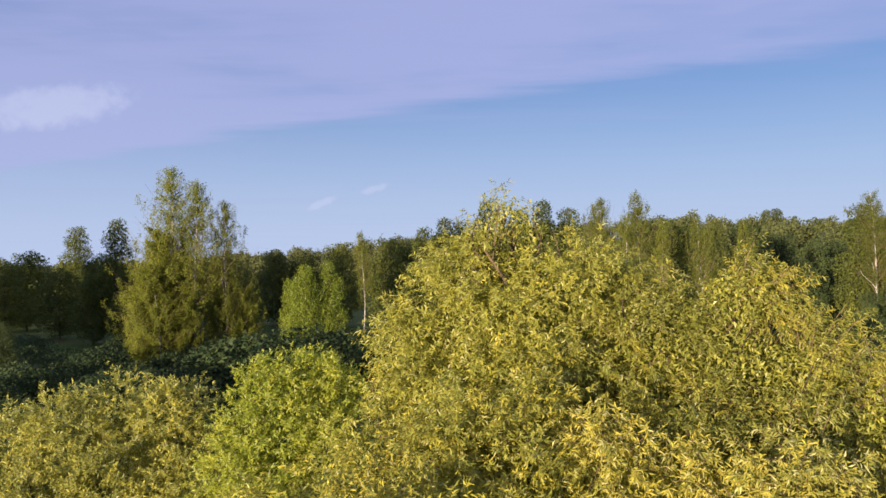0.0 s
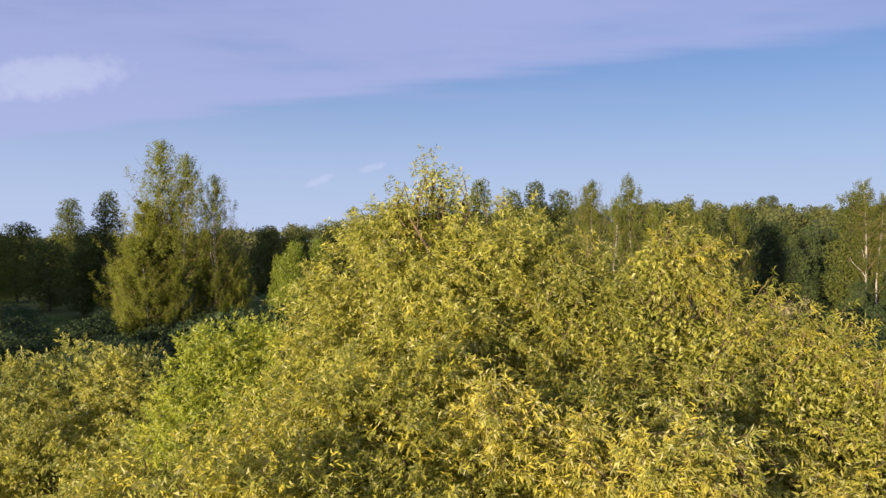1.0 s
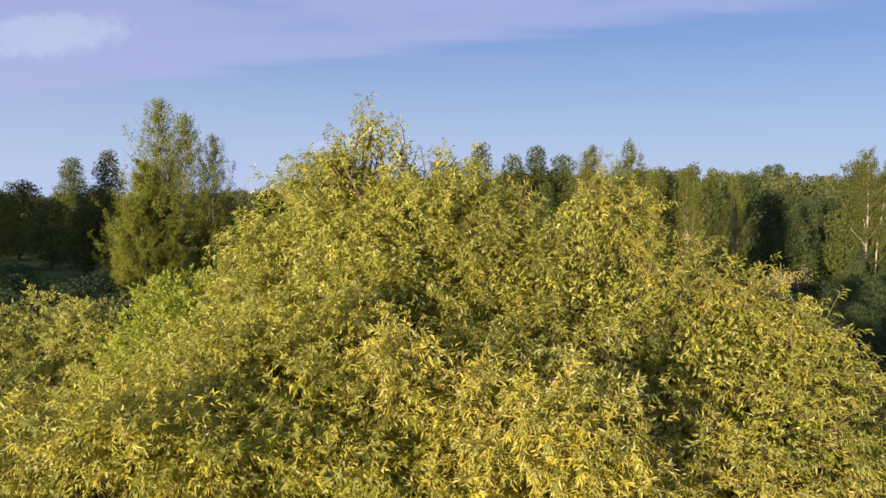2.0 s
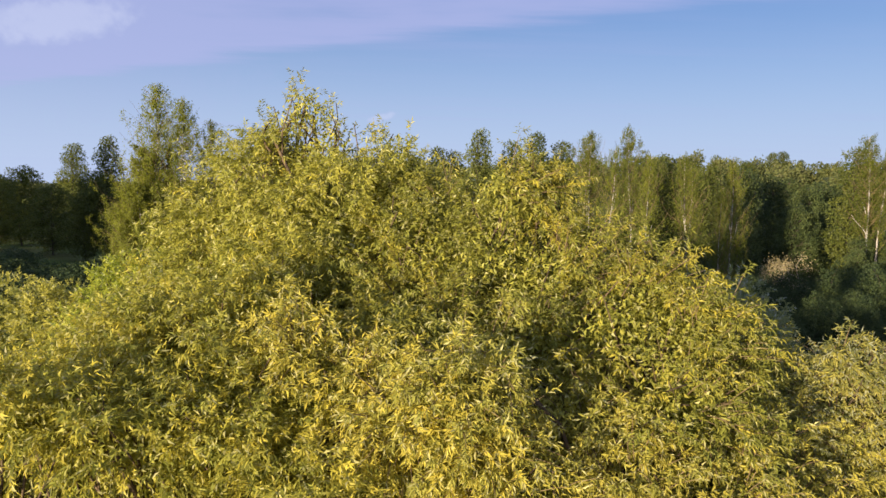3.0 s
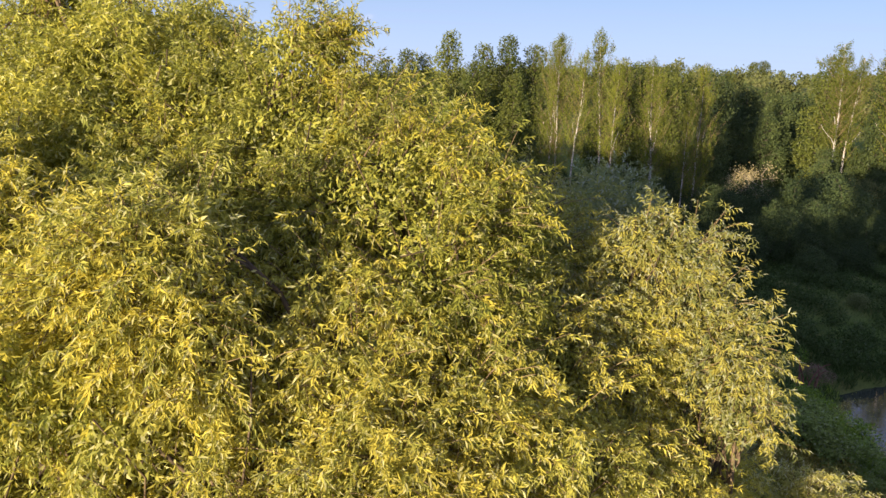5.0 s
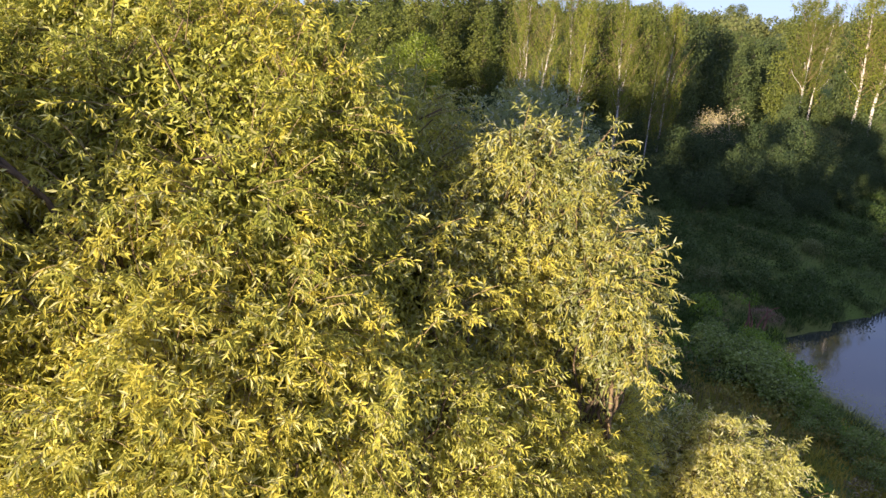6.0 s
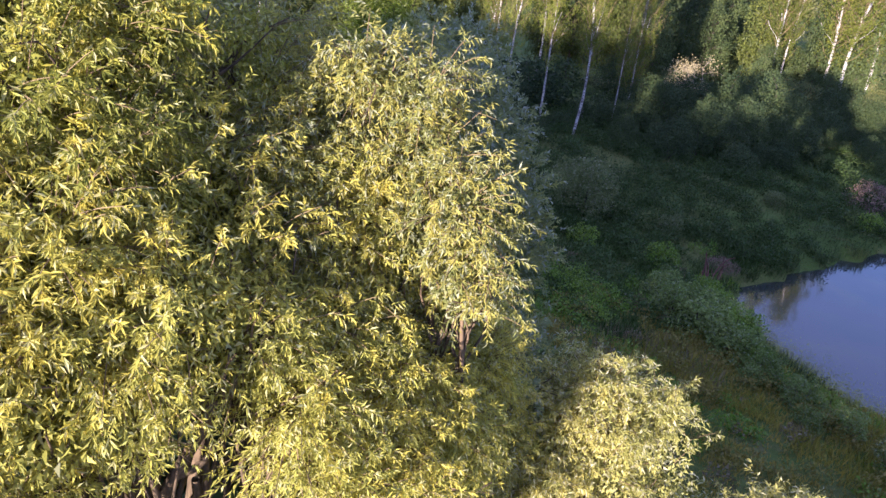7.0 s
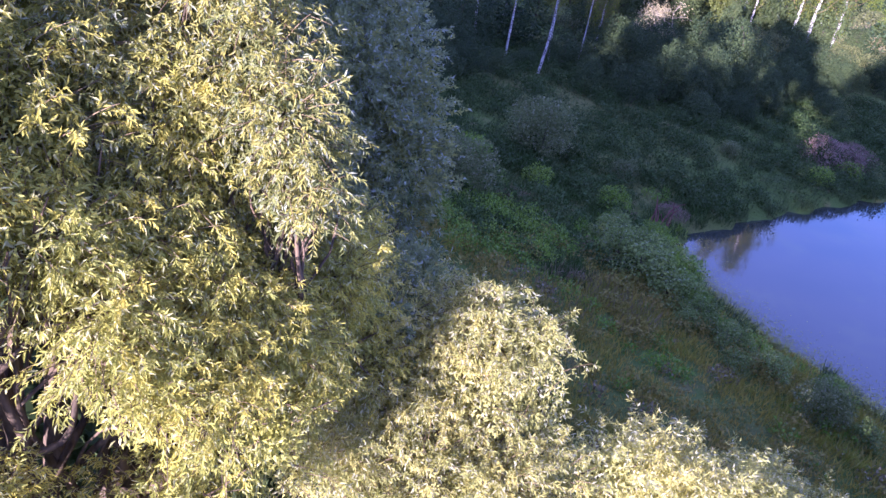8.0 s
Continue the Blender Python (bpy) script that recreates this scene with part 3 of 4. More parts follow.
def shrub(name, seed, H, R, mat, label, leaf=0.16, per_m2=22, n=14, tone=0.3, aspect=0.75, bark=dark_bark, group="shrubs", stems=5, clumpy=False):
    rng = np.random.default_rng(seed)
    root = tagged(new(name), label, "shrub", group)
    lobes = []
    for k in range(n):
        a, q = k * 2.399, math.sqrt((k + 0.5) / n)
        z = H * (0.25 + 0.55 * math.sqrt(max(0.0, 1 - q * q)) * rng.uniform(0.75, 1.15))
        lobes.append((R * q * 0.8 * math.cos(a), R * q * 0.8 * math.sin(a), z, 0.30 * (R + H * 0.3) * rng.uniform(0.65, 1.1)))
        if q > 0.5:
            lobes.append((R * q * 0.85 * math.cos(a + 0.3), R * q * 0.85 * math.sin(a + 0.3), z * 0.45, 0.26 * (R + H * 0.3) * rng.uniform(0.65, 1.1)))
    if clumpy:
        lobes = [(a + d[0] * r * 0.7, b + d[1] * r * 0.7, max(0.15, z + d[2] * r * 0.7), r * rng.uniform(0.36, 0.62)) for a, b, z, r in lobes for d in unit(rng.normal(size=(5, 3)) + np.array([0, 0, 0.4]))]
    for k in range(stems):
        a, b, z, r = lobes[int(k * len(lobes) / stems)]
        part("stem", tubes("stem", [bent((a * 0.1, b * 0.1, -0.2), (a, b, z), 0.05, 0.012, rng, 0.1)], bark, 5), root)
    part("crown", leafy("shrub_crown", lobes, per_m2, leaf, aspect, tone, mat, rng, 0.15, 0.3, 0.09), root, kind="stuff")
    return root


def stand(proto, x, y, scale=1.0, turn=0.0, wide=1.0, first=False):
    """The first of a kind is set in place, the others are copies of it."""
    m = pose(x, y, ground_at(x, y) - 0.05, 0, 0, turn) @ Matrix.Diagonal((scale * wide, scale * wide, scale, 1))
    if first:
        proto.matrix_basis = m
        return proto
    keep = proto.scale.copy()
    proto.scale = (1, 1, 1)
    made = copy_thing(proto, m)
    proto.scale = keep
    return made


placed = set()


def grow(proto, full, x, y, top, turn=0.0, wide=1.0):
    """Stands a copy of proto (full metres tall) so that its top reaches the given height."""
    s = (top - ground_at(x, y)) / full
    first = proto.name not in placed
    placed.add(proto.name)
    return stand(proto, x, y, s, turn, wide, first)

# ---- the willows on the bank ----
BARE_SPOTS = ((5.2, 3.45, 8.62, 0.17), (5.22, 3.68, 8.6, 0.2), (5.33, 3.85, 8.66, 0.2), (5.05, 3.6, 8.42, 0.18), (4.77, 3.45, 8.66, 0.15), (4.76, 3.68, 8.62, 0.17), (4.48, 3.4, 8.75, 0.15), (4.5, 3.65, 8.7, 0.17),
              (4.93, 3.5, 8.42, 0.16), (5.5, 3.7, 8.36, 0.15), (5.6, 3.6, 8.9, 0.1), (5.66, 3.75, 8.95, 0.12))
willow(1.85, 5.86, [(1.89, 5.96, 11.73, 0.26), (1.56, 6.09, 11.92, 0.22), (1.86, 6.05, 12.2, 0.2), (1.72, 6.09, 12.07, 0.22), (2.12, 6.09, 12.0, 0.22), (1.25, 6.23, 11.56, 0.24), (1.85, 6.23, 11.44, 0.47), (1.92, 6.09, 12.12, 0.28), (1.6, 6.09, 11.66, 0.40), (2.16, 6.03, 11.66, 0.42), (2.64, 6.36, 11.7, 0.36),
                  (1.08, 5.83, 11.08, 0.42), (1.58, 5.63, 11.11, 0.63), (2.25, 5.63, 11.17, 0.59), (2.84, 6.09, 11.3, 0.5), (0.95, 5.3, 10.66, 0.42), (1.39, 5.1, 10.58, 0.56), (1.98, 5.03, 10.58, 0.56), (2.51, 5.3, 10.71, 0.5), (0.66, 4.83, 10.28, 0.4), (1.22, 6.62, 10.71, 0.5),
                  (1.85, 6.49, 10.18, 0.73)],
       "tall yellow-green willow with drooping narrow leaves", 11, leaf=0.047, per_m2=92, size=0.23, yellow=0.05, stem=0.24, fork=4.0, thin_from=11.75,
       forks=(((1.93, 5.3, 9.0), (1.62, 5.9, 11.9), .045, .012), ((1.9, 5.4, 9.6), (2.15, 5.95, 11.9), .035, .01), ((2.07, 4.35, 9.9), (1.85, 4.3, 10.6), .022, .01)))
willow(3.06, 5.37, [(2.82, 5.19, 11.16, 0.36), (3, 4.95, 10.92, 0.36), (2.76, 4.59, 10.56, 0.36), (3.3, 5.19, 11.1, 0.3), (2.82, 5.73, 11.46, 0.3), (3.24, 5.61, 11.34, 0.3), (2.4, 5.01, 10.92, 0.36), (2.88, 4.05, 10.44, 0.33), (3.42, 4.77, 10.56, 0.36), (3.18, 5.37, 10.44, 0.54),
                  (3.78, 5.25, 10.8, 0.33)],
       "narrower willow standing close beside the tall one", 22, leaf=0.044, per_m2=100, size=0.21, stem=0.15, fork=4.5, yellow=0.16)
willow(1.62, 4.27, [(0.77, 3.15, 10.34, 0.19), (0.99, 3.15, 10.34, 0.2), (1.22, 3.21, 10.31, 0.2), (1.42, 3.15, 10.28, 0.2), (1.39, 4.1, 10.66, 0.24), (1.71, 4.1, 10.66, 0.24), (0.68, 3.51, 10.31, 0.24), (0.5, 3.33, 10.16, 0.27), (1.03, 3.33, 10.34, 0.25), (0.56, 3.45, 10.28, 0.24),
                  (1.27, 4.04, 10.34, 0.44), (1.74, 3.92, 10.28, 0.44), (2.27, 3.98, 10.34, 0.44), (0.62, 3.62, 10.16, 0.38), (1.09, 3.45, 10.1, 0.38), (1.56, 3.39, 10.1, 0.38), (2.04, 3.45, 10.1, 0.38), (2.51, 3.74, 10.22, 0.32), (0.27, 3.39, 10.04, 0.38), (0.74, 3.15, 9.81, 0.35),
                  (1.39, 3.09, 9.75, 0.35), (1.98, 3.03, 9.75, 0.35), (2.51, 3.15, 9.93, 0.32), (0.21, 3.86, 10.04, 0.38), (-0.09, 3.62, 9.93, 0.35), (0.5, 4.1, 10.16, 0.35), (1.5, 3.98, 9.63, 0.53), (2.92, 3.39, 9.75, 0.35), (1.9, 4.5, 10.75, 0.36), (1.5, 4.5, 10.6, 0.34)],
       "broad lower willow with yellowing leaves in front of the tall one", 12, leaf=0.043, per_m2=110, size=0.2, stem=0.2, fork=3.6, yellow=0.4)
willow(4.0, 6.3, [(3.8, 5.2, 11.5, 0.3), (3.6, 5, 11.45, 0.36), (3.1, 5.4, 11.25, 0.4), (4.1, 5, 11, 0.4), (3.5, 4.8, 10.9, 0.48), (3.9, 4.7, 10.8, 0.48), (4.4, 4.5, 10.75, 0.38), (4.8, 4.4, 10.6, 0.32), (4.98, 4.3, 10.5, 0.17), (4.92, 4.3, 10.28, 0.2),
                  (4.6, 4.6, 10.88, 0.24), (4.72, 4.5, 10.72, 0.2), (2.9, 5, 10.7, 0.48), (4.2, 4.3, 10.6, 0.46), (4.7, 4.2, 10.5, 0.38), (3.8, 4.3, 10.5, 0.46), (3.2, 4.5, 10.4, 0.48), (4.9, 5.4, 9.9, 0.5), (4, 5.6, 10.3, 0.6), (5.2, 6.4, 9.6, 0.5),
                  (5.5, 7.3, 9.9, 0.38), (4.7, 7, 9.8, 0.6), (4.5, 3.9, 10.2, 0.43), (4.8, 4, 10, 0.35), (5.24, 5.0, 10.43, 0.3), (5.32, 4.9, 10.16, 0.3), (5.31, 4.8, 9.88, 0.3), (5.45, 4.7, 9.65, 0.28), (5.49, 5.0, 9.95, 0.28)],
       "leaning willow with dense yellow-green hanging twigs", 13, leaf=0.043, per_m2=76, size=0.25, near=True, stem=0.2, fork=4.6, yellow=0.2, bend=(0.1, -0.5))
willow(2.9, 4.5, [(3.13, 3.9, 9.7, 0.36), (3.46, 3.4, 9.5, 0.34), (3.4, 4, 10.1, 0.43), (3.1, 3.9, 9.8, 0.43), (3, 3.5, 9.2, 0.42), (2.65, 3.8, 10.3, 0.34), (2.3, 3.9, 10.5, 0.32), (2.9, 3.7, 10, 0.34), (2.2, 3.8, 10.1, 0.34), (2.55, 3.6, 9.75, 0.34),
                  (2.95, 3.4, 10.3, 0.28), (3.2, 3.4, 10.44, 0.3), (3.1, 3.35, 10.05, 0.32), (2.85, 3.35, 9.9, 0.3), (3.35, 3.4, 10.18, 0.32), (3.42, 3.6, 10.58, 0.28), (3.5, 3.35, 9.92, 0.32), (3.2, 3.2, 9.7, 0.32)],
       "willow hung with pale yellow leaves in front of the green crowns", 23, mat=straw_willow_leaf, leaf=0.045, per_m2=78, size=0.24, near=True, stem=0.13, fork=4.6, yellow=0.42, bend=(0.05, -0.3))
willow(3.6, 5.2, [(4.73, 3.5, 9.43, 0.3), (4.7, 3.4, 9.25, 0.3), (4.8, 3.2, 9.12, 0.3), (4.64, 3.2, 9.25, 0.3), (4.85, 3.5, 9.05, 0.28), (4.41, 3.3, 9.52, 0.3), (3.64, 3.7, 9.65, 0.36), (3.97, 3.4, 9.5, 0.32), (4.38, 3.3, 9.5, 0.3), (4.14, 3.2, 9.4, 0.3),
                  (2.6, 4.7, 10, 0.48), (4, 3.9, 10.1, 0.43), (4.2, 3.6, 9.8, 0.4), (3.6, 3.6, 9.8, 0.4), (2.5, 4.3, 9.5, 0.48), (1.8, 5, 9.6, 0.5), (4.7, 3.6, 9.7, 0.38), (3.8, 3.2, 9.1, 0.42), (2.2, 3.9, 8.9, 0.45), (4.4, 3.2, 9.1, 0.38),
                  (3.4, 3.4, 8.4, 0.5), (2.6, 3.4, 8.3, 0.5), (4.3, 3.3, 8.3, 0.5)],
       "bushy willow with bright yellow leaves among the green", 14, mat=straw_willow_leaf, leaf=0.045, per_m2=74, size=0.24, near=True, stem=0.17, fork=4.2, yellow=0.36, bend=(0.1, -0.4), openings=BARE_SPOTS)
willow(5.6, 5.6, [(6.51, 4.5, 9.55, 0.2), (6.58, 4.45, 9.37, 0.19), (6.52, 4.4, 9.21, 0.18), (5.48, 4.5, 9.9, 0.28), (5.62, 4.5, 9.66, 0.27), (5.73, 4.5, 9.4, 0.27), (5.88, 4.5, 9.1, 0.27), (5.78, 5, 9.4, 0.3), (5.96, 5, 9.3, 0.3), (5.87, 5, 9.65, 0.28),
                  (5.95, 5, 8.95, 0.3), (5.5, 4.7, 9.37, 0.28), (5.68, 4.7, 9.1, 0.28), (6.4, 4.9, 8.9, 0.28), (6.3, 4.9, 8.8, 0.34), (6.3, 4.9, 8.54, 0.28), (5.1, 5.6, 10, 0.45), (5.3, 5.5, 9.7, 0.42), (5.6, 5.4, 9.4, 0.42), (5.8, 5.4, 9, 0.42),
                  (5.2, 5.2, 9.7, 0.4), (5.35, 5.1, 9.2, 0.4), (5.9, 4.7, 10.35, 0.25), (6.2, 4.7, 10.25, 0.25), (5.7, 4.9, 10.05, 0.28), (6.3, 4.6, 9.95, 0.26), (6, 4.7, 9.85, 0.28), (6.45, 4.4, 9.75, 0.23), (6.2, 4.5, 9.55, 0.27), (6.45, 4.4, 9.35, 0.21),
                  (6.2, 4.6, 9.2, 0.28), (5.9, 5.3, 9, 0.38), (5.4, 5.6, 10, 0.42), (5.1, 6, 10.3, 0.46), (5.6, 6, 9.5, 0.48), (5.2, 5.8, 9.6, 0.48), (6.4, 5.4, 8.6, 0.4), (6.3, 5.9, 9.2, 0.42), (5.4, 5.3, 9.3, 0.4), (5.6, 5, 8.9, 0.38),
                  (5.9, 5.2, 9.1, 0.36), (5, 5.1, 9.3, 0.38)],
       "slender willow with silvery and yellow leaves", 15, mat=silver_leaf, yellow=0.26, stem=0.14, fork=5.2, leaf=0.041, per_m2=74, size=0.23, near=True, full=1.08, bend=(0.1, -0.3))
willow(5.4, 4.9, [(6.18, 4.5, 8.37, 0.3), (6.44, 4.6, 8.35, 0.3), (6.33, 4.4, 8.16, 0.3), (6.69, 4.7, 7.98, 0.28), (6.04, 4.5, 8.8, 0.27), (5.93, 4.5, 9.7, 0.24), (6.2, 4.5, 8.8, 0.28), (6.32, 4.5, 8.55, 0.28), (6.5, 4.5, 8.25, 0.28), (6.2, 4.2, 8.5, 0.26),
                  (6.7, 4.6, 7.85, 0.3), (6.5, 4.2, 7.8, 0.28), (5.92, 4.7, 8.7, 0.3), (6.1, 5.3, 8.6, 0.42), (6.4, 5.2, 8.3, 0.42), (5.5, 5.2, 8.9, 0.42), (5.8, 5, 8.7, 0.42), (4.9, 3.6, 9.3, 0.38), (5.2, 3.7, 9.4, 0.38), (5.5, 3.9, 9.2, 0.38),
                  (5.7, 4.2, 9.1, 0.38), (6.1, 4.4, 8.9, 0.33), (5.7, 3.9, 8.8, 0.36), (6, 4.2, 8.5, 0.36), (6.4, 4.6, 8.3, 0.33), (5.9, 3.8, 8.4, 0.34), (6.2, 4, 8.2, 0.34), (4.9, 3.9, 9.7, 0.42), (5.3, 4.2, 9.5, 0.4), (5, 4.4, 9.8, 0.42),
                  (6, 3.9, 7.4, 0.42), (6.3, 4.4, 7.6, 0.45), (4.6, 3.4, 8.6, 0.34), (5, 3.5, 8.95, 0.22), (5.3, 3.4, 7.8, 0.26), (5.05, 3.4, 7.95, 0.22), (5.2, 3.6, 7.7, 0.3), (6.7, 4.8, 7.8, 0.36), (6.4, 4.4, 8.2, 0.34), (6.8, 5.1, 8.45, 0.27), (6.75, 5.2, 8.15, 0.29),
                  (6.86, 5.8, 7.78, 0.31), (6.7, 5.4, 7.85, 0.36), (7.1, 5.6, 7.45, 0.36), (6.8, 6, 8.25, 0.36), (6.9, 5.6, 7.85, 0.32), (6.7, 5.4, 8.25, 0.32), (5.9, 4.5, 9.5, 0.27), (5.95, 4.45, 9.25, 0.28), (6.0, 4.6, 9.05, 0.28)],
       "willow with thick forked limbs showing between yellow leaves", 16, mat=straw_willow_leaf, leaf=0.041, per_m2=74, size=0.23, near=True, full=1.08, yellow=0.34, stem=0.15, fork=5.4, bend=(-0.2, -0.5),
       openings=BARE_SPOTS,
       forks=(((5.2, 4.4, 5.7), (5.29, 3.85, 7.78), .055, .034), ((5.29, 3.85, 7.74), (5.21, 3.8, 8.4), .032, .02), ((5.2, 4.4, 5.7), (5.0, 3.8, 8.12), .055, .04), ((5.0, 3.8, 8.1), (5.3, 3.82, 8.86), .04, .026),
              ((5.12, 3.8, 8.42), (5.38, 3.9, 8.62), .024, .012), ((5.2, 4.4, 5.7), (4.83, 3.8, 8.1), .05, .04), ((4.83, 3.8, 8.08), (4.73, 3.78, 8.92), .04, .026), ((4.86, 3.8, 8.15), (4.94, 3.74, 8.66), .02, .012),
              ((4.7, 4.0, 8.0), (4.38, 3.78, 8.86), .04, .022), ((5.29, 3.85, 7.9), (5.62, 3.82, 8.5), .022, .012)))
willow(6.7, 8.0, [(7, 8.5, 9.4, 0.6), (7.2, 8.2, 8.8, 0.6), (7.3, 7.8, 8.2, 0.6), (7.3, 7.4, 7.6, 0.55), (7.4, 7.2, 7.1, 0.5), (6.7, 7.6, 9.1, 0.6), (6.7, 7.1, 8.3, 0.6), (6.8, 9, 9.9, 0.6), (6.4, 8, 9.7, 0.65), (7.2, 6.8, 6.7, 0.5),
                  (6.2, 7.2, 8.9, 0.6), (6.5, 8.6, 8.2, 0.8), (6.6, 7.4, 6.8, 0.7), (6.9, 7.8, 5.8, 0.7), (7.2, 6.1, 7.8, 0.42), (7.3, 6.1, 7.2, 0.42)],
       "grey-green bush willow with small dense leaves", 17, mat=grey_leaf, yellow=0.15, leaf=0.055, per_m2=60, size=0.24, bushy=True, fork=2.5)
willow(8.3, 6.6, [(7.7, 5.9, 7.5, 0.28), (7.56, 5.7, 7.24, 0.28), (7.9, 5.7, 7.25, 0.28), (7.7, 6.0, 7.5, .3), (8.05, 6.0, 7.7, .3), (8.65, 6.0, 7.5, .3), (7.34, 5.9, 7.6, .34), (7.2, 5.7, 7.3, .34), (7.7, 5.8, 7.2, .3), (8.3, 6.1, 7.5, .40), (7.9, 6.1, 7.1, .40), (8.6, 6.1, 7.1, .38), (8.8, 5.9, 6.8, .36), (8.2, 5.7, 7.0, .40), (7.6, 5.7, 7.0, .38), (7.1, 5.4, 6.65, .38), (7.7, 5.3, 6.55, .40), (8.3, 5.3, 6.45, .40),
                  (6.8, 5.1, 6.7, .36), (8.9, 5.6, 6.3, .38), (7.4, 5.0, 6.2, .38), (8.1, 5.0, 6.1, .38), (8.7, 5.1, 5.8, .4), (7.0, 4.7, 5.8, .4), (7.7, 4.6, 5.7, .4), (8.0, 6.1, 6.2, .6)],
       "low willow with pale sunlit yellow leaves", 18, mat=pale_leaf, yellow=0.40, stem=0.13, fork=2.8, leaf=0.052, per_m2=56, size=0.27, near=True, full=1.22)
willow(10.6, 6.4, [(9.62, 6.0, 6.16, 0.3), (10.04, 6.1, 6.1, 0.32), (10.49, 6.2, 5.99, 0.32), (11.02, 6.3, 5.73, 0.32), (11.58, 6.4, 5.49, 0.3), (12.01, 6.4, 5.3, 0.3), (9.0, 5.4, 5.5, .38), (10.0, 5.2, 5.0, .38), (10.9, 5.9, 5.8, .36), (11.6, 6.2, 5.5, .36), (12.3, 6.2, 5.2, .36), (8.9, 4.9, 5.0, .4), (10.2, 6.0, 6.0, .40), (9.5, 5.7, 6.2, .38), (11.1, 6.3, 5.6, .40), (12.1, 6.6, 5.2, .40), (9.8, 5.5, 5.4, .40), (10.7, 5.7, 5.7, .40), (11.7, 6.0, 5.2, .40), (12.8, 6.5, 4.9, .38), (10.3, 6.4, 5.2, .6), (11.5, 6.6, 4.6, .6), (9.4, 5.2, 5.0, .4), (11.0, 5.4, 4.7, .45)],
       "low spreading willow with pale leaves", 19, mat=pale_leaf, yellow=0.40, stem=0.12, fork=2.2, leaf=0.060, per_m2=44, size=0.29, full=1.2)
willow(-4.39, 10.95, [(-3.09, 10.95, 9.21, 0.65), (-3.89, 11.05, 9.21, 0.65), (-4.79, 10.75, 9.01, 0.65), (-5.79, 10.75, 8.76, 0.7), (-2.79, 10.65, 8.61, 0.55), (-2.89, 10.15, 8.21, 0.65), (-3.69, 9.95, 8.31, 0.7), (-4.69, 9.75, 8.21, 0.7), (-5.69, 9.75, 8.01, 0.7), (-6.69, 9.95, 8.21, 0.7),
                  (-2.79, 9.55, 7.21, 0.7), (-3.79, 9.25, 7.31, 0.75), (-4.89, 9.15, 7.21, 0.75), (-5.99, 9.15, 7.01, 0.75), (-4.19, 10.75, 7.61, 1.2), (-5.79, 10.35, 7.41, 1)],
       "round olive-green willow bush lit from one side", 20, mat=olive_leaf, yellow=0.65, leaf=0.066, per_m2=50, size=0.26, bushy=True, fork=2.6)
willow(-0.81, 8.62, [(-1.05, 8.86, 10.03, 0.4), (-0.57, 9.02, 10.11, 0.4), (-0.17, 9.02, 9.95, 0.44), (-1.21, 8.54, 9.63, 0.4), (-0.73, 8.54, 9.63, 0.48), (-0.25, 8.46, 9.47, 0.48), (-1.29, 8.22, 9.07, 0.44), (-0.81, 7.98, 8.99, 0.48), (-1.13, 7.82, 8.51, 0.48), (-0.41, 8.06, 8.75, 0.48),
                  (-0.49, 8.86, 8.75, 0.64)],
       "fresh yellow-green broadleaf bush between the willows", 21, mat=lime_leaf, yellow=0.4, leaf=0.055, per_m2=75, size=0.23, bushy=True, fork=2.4, stem=0.12, name="green_bush")

# ---- trees of the wood ----
BIRCH = "slender birch with white trunk and hanging twigs"
birch_a = birch(31, 18, 3.4, 0.14, BIRCH, 150, 9, 16, 0.15, 0.65, 0.2, sparse_top=0.5)
birch_b = birch(32, 18, 2.7, 0.36, BIRCH, 100, 8, 15, 0.15, 0.5, 0.17, sparse_top=0.4)
birch_c = birch(33, 16, 3.6, 0.03, "bushy young birch with leaves down to the ground", 190, 11, 17, 0.17, 0.85, 0.12, stems=2)
poplar_a = tall_tree("broadleaf_tree", 34, 18, 3.2, 0.12, dark_bark, wood_leaf, "dense dark green broadleaf tree", n=80, tone=0.45, size=0.85, per_m2=15, leaf=0.32, droop=0.2, pointed=0.75)
poplar_b = tall_tree("broadleaf_tree", 35, 14, 4.2, 0.10, dark_bark, wood_leaf, "round-topped green tree at the wood's edge", n=76, tone=0.5, size=0.95, per_m2=14, leaf=0.33, droop=0.2, pointed=0.55)
willowy = tall_tree("broadleaf_tree", 36, 14, 3.6, 0.10, dark_bark, shrub_leaf, "olive-green tree standing in the wood", n=76, tone=0.6, size=0.85, per_m2=14, leaf=0.32, pointed=0.6)
# coarse-leaved tree, only added out of view to block the low sun
shade_tree = tall_tree("broadleaf_tree", 38, 14, 3.6, 0.10, dark_bark, shrub_leaf, "unseen olive-green tree added to cast shade", n=70, tone=0.6, size=0.85, per_m2=2.6, leaf=0.8, pointed=0.6)
bright = tall_tree("broadleaf_tree", 37, 11, 3.0, 0.05, dark_bark, fresh_leaf, "bright fresh green young tree", n=60, tone=0.35, size=0.8, per_m2=30, leaf=0.22, pointed=0.65)

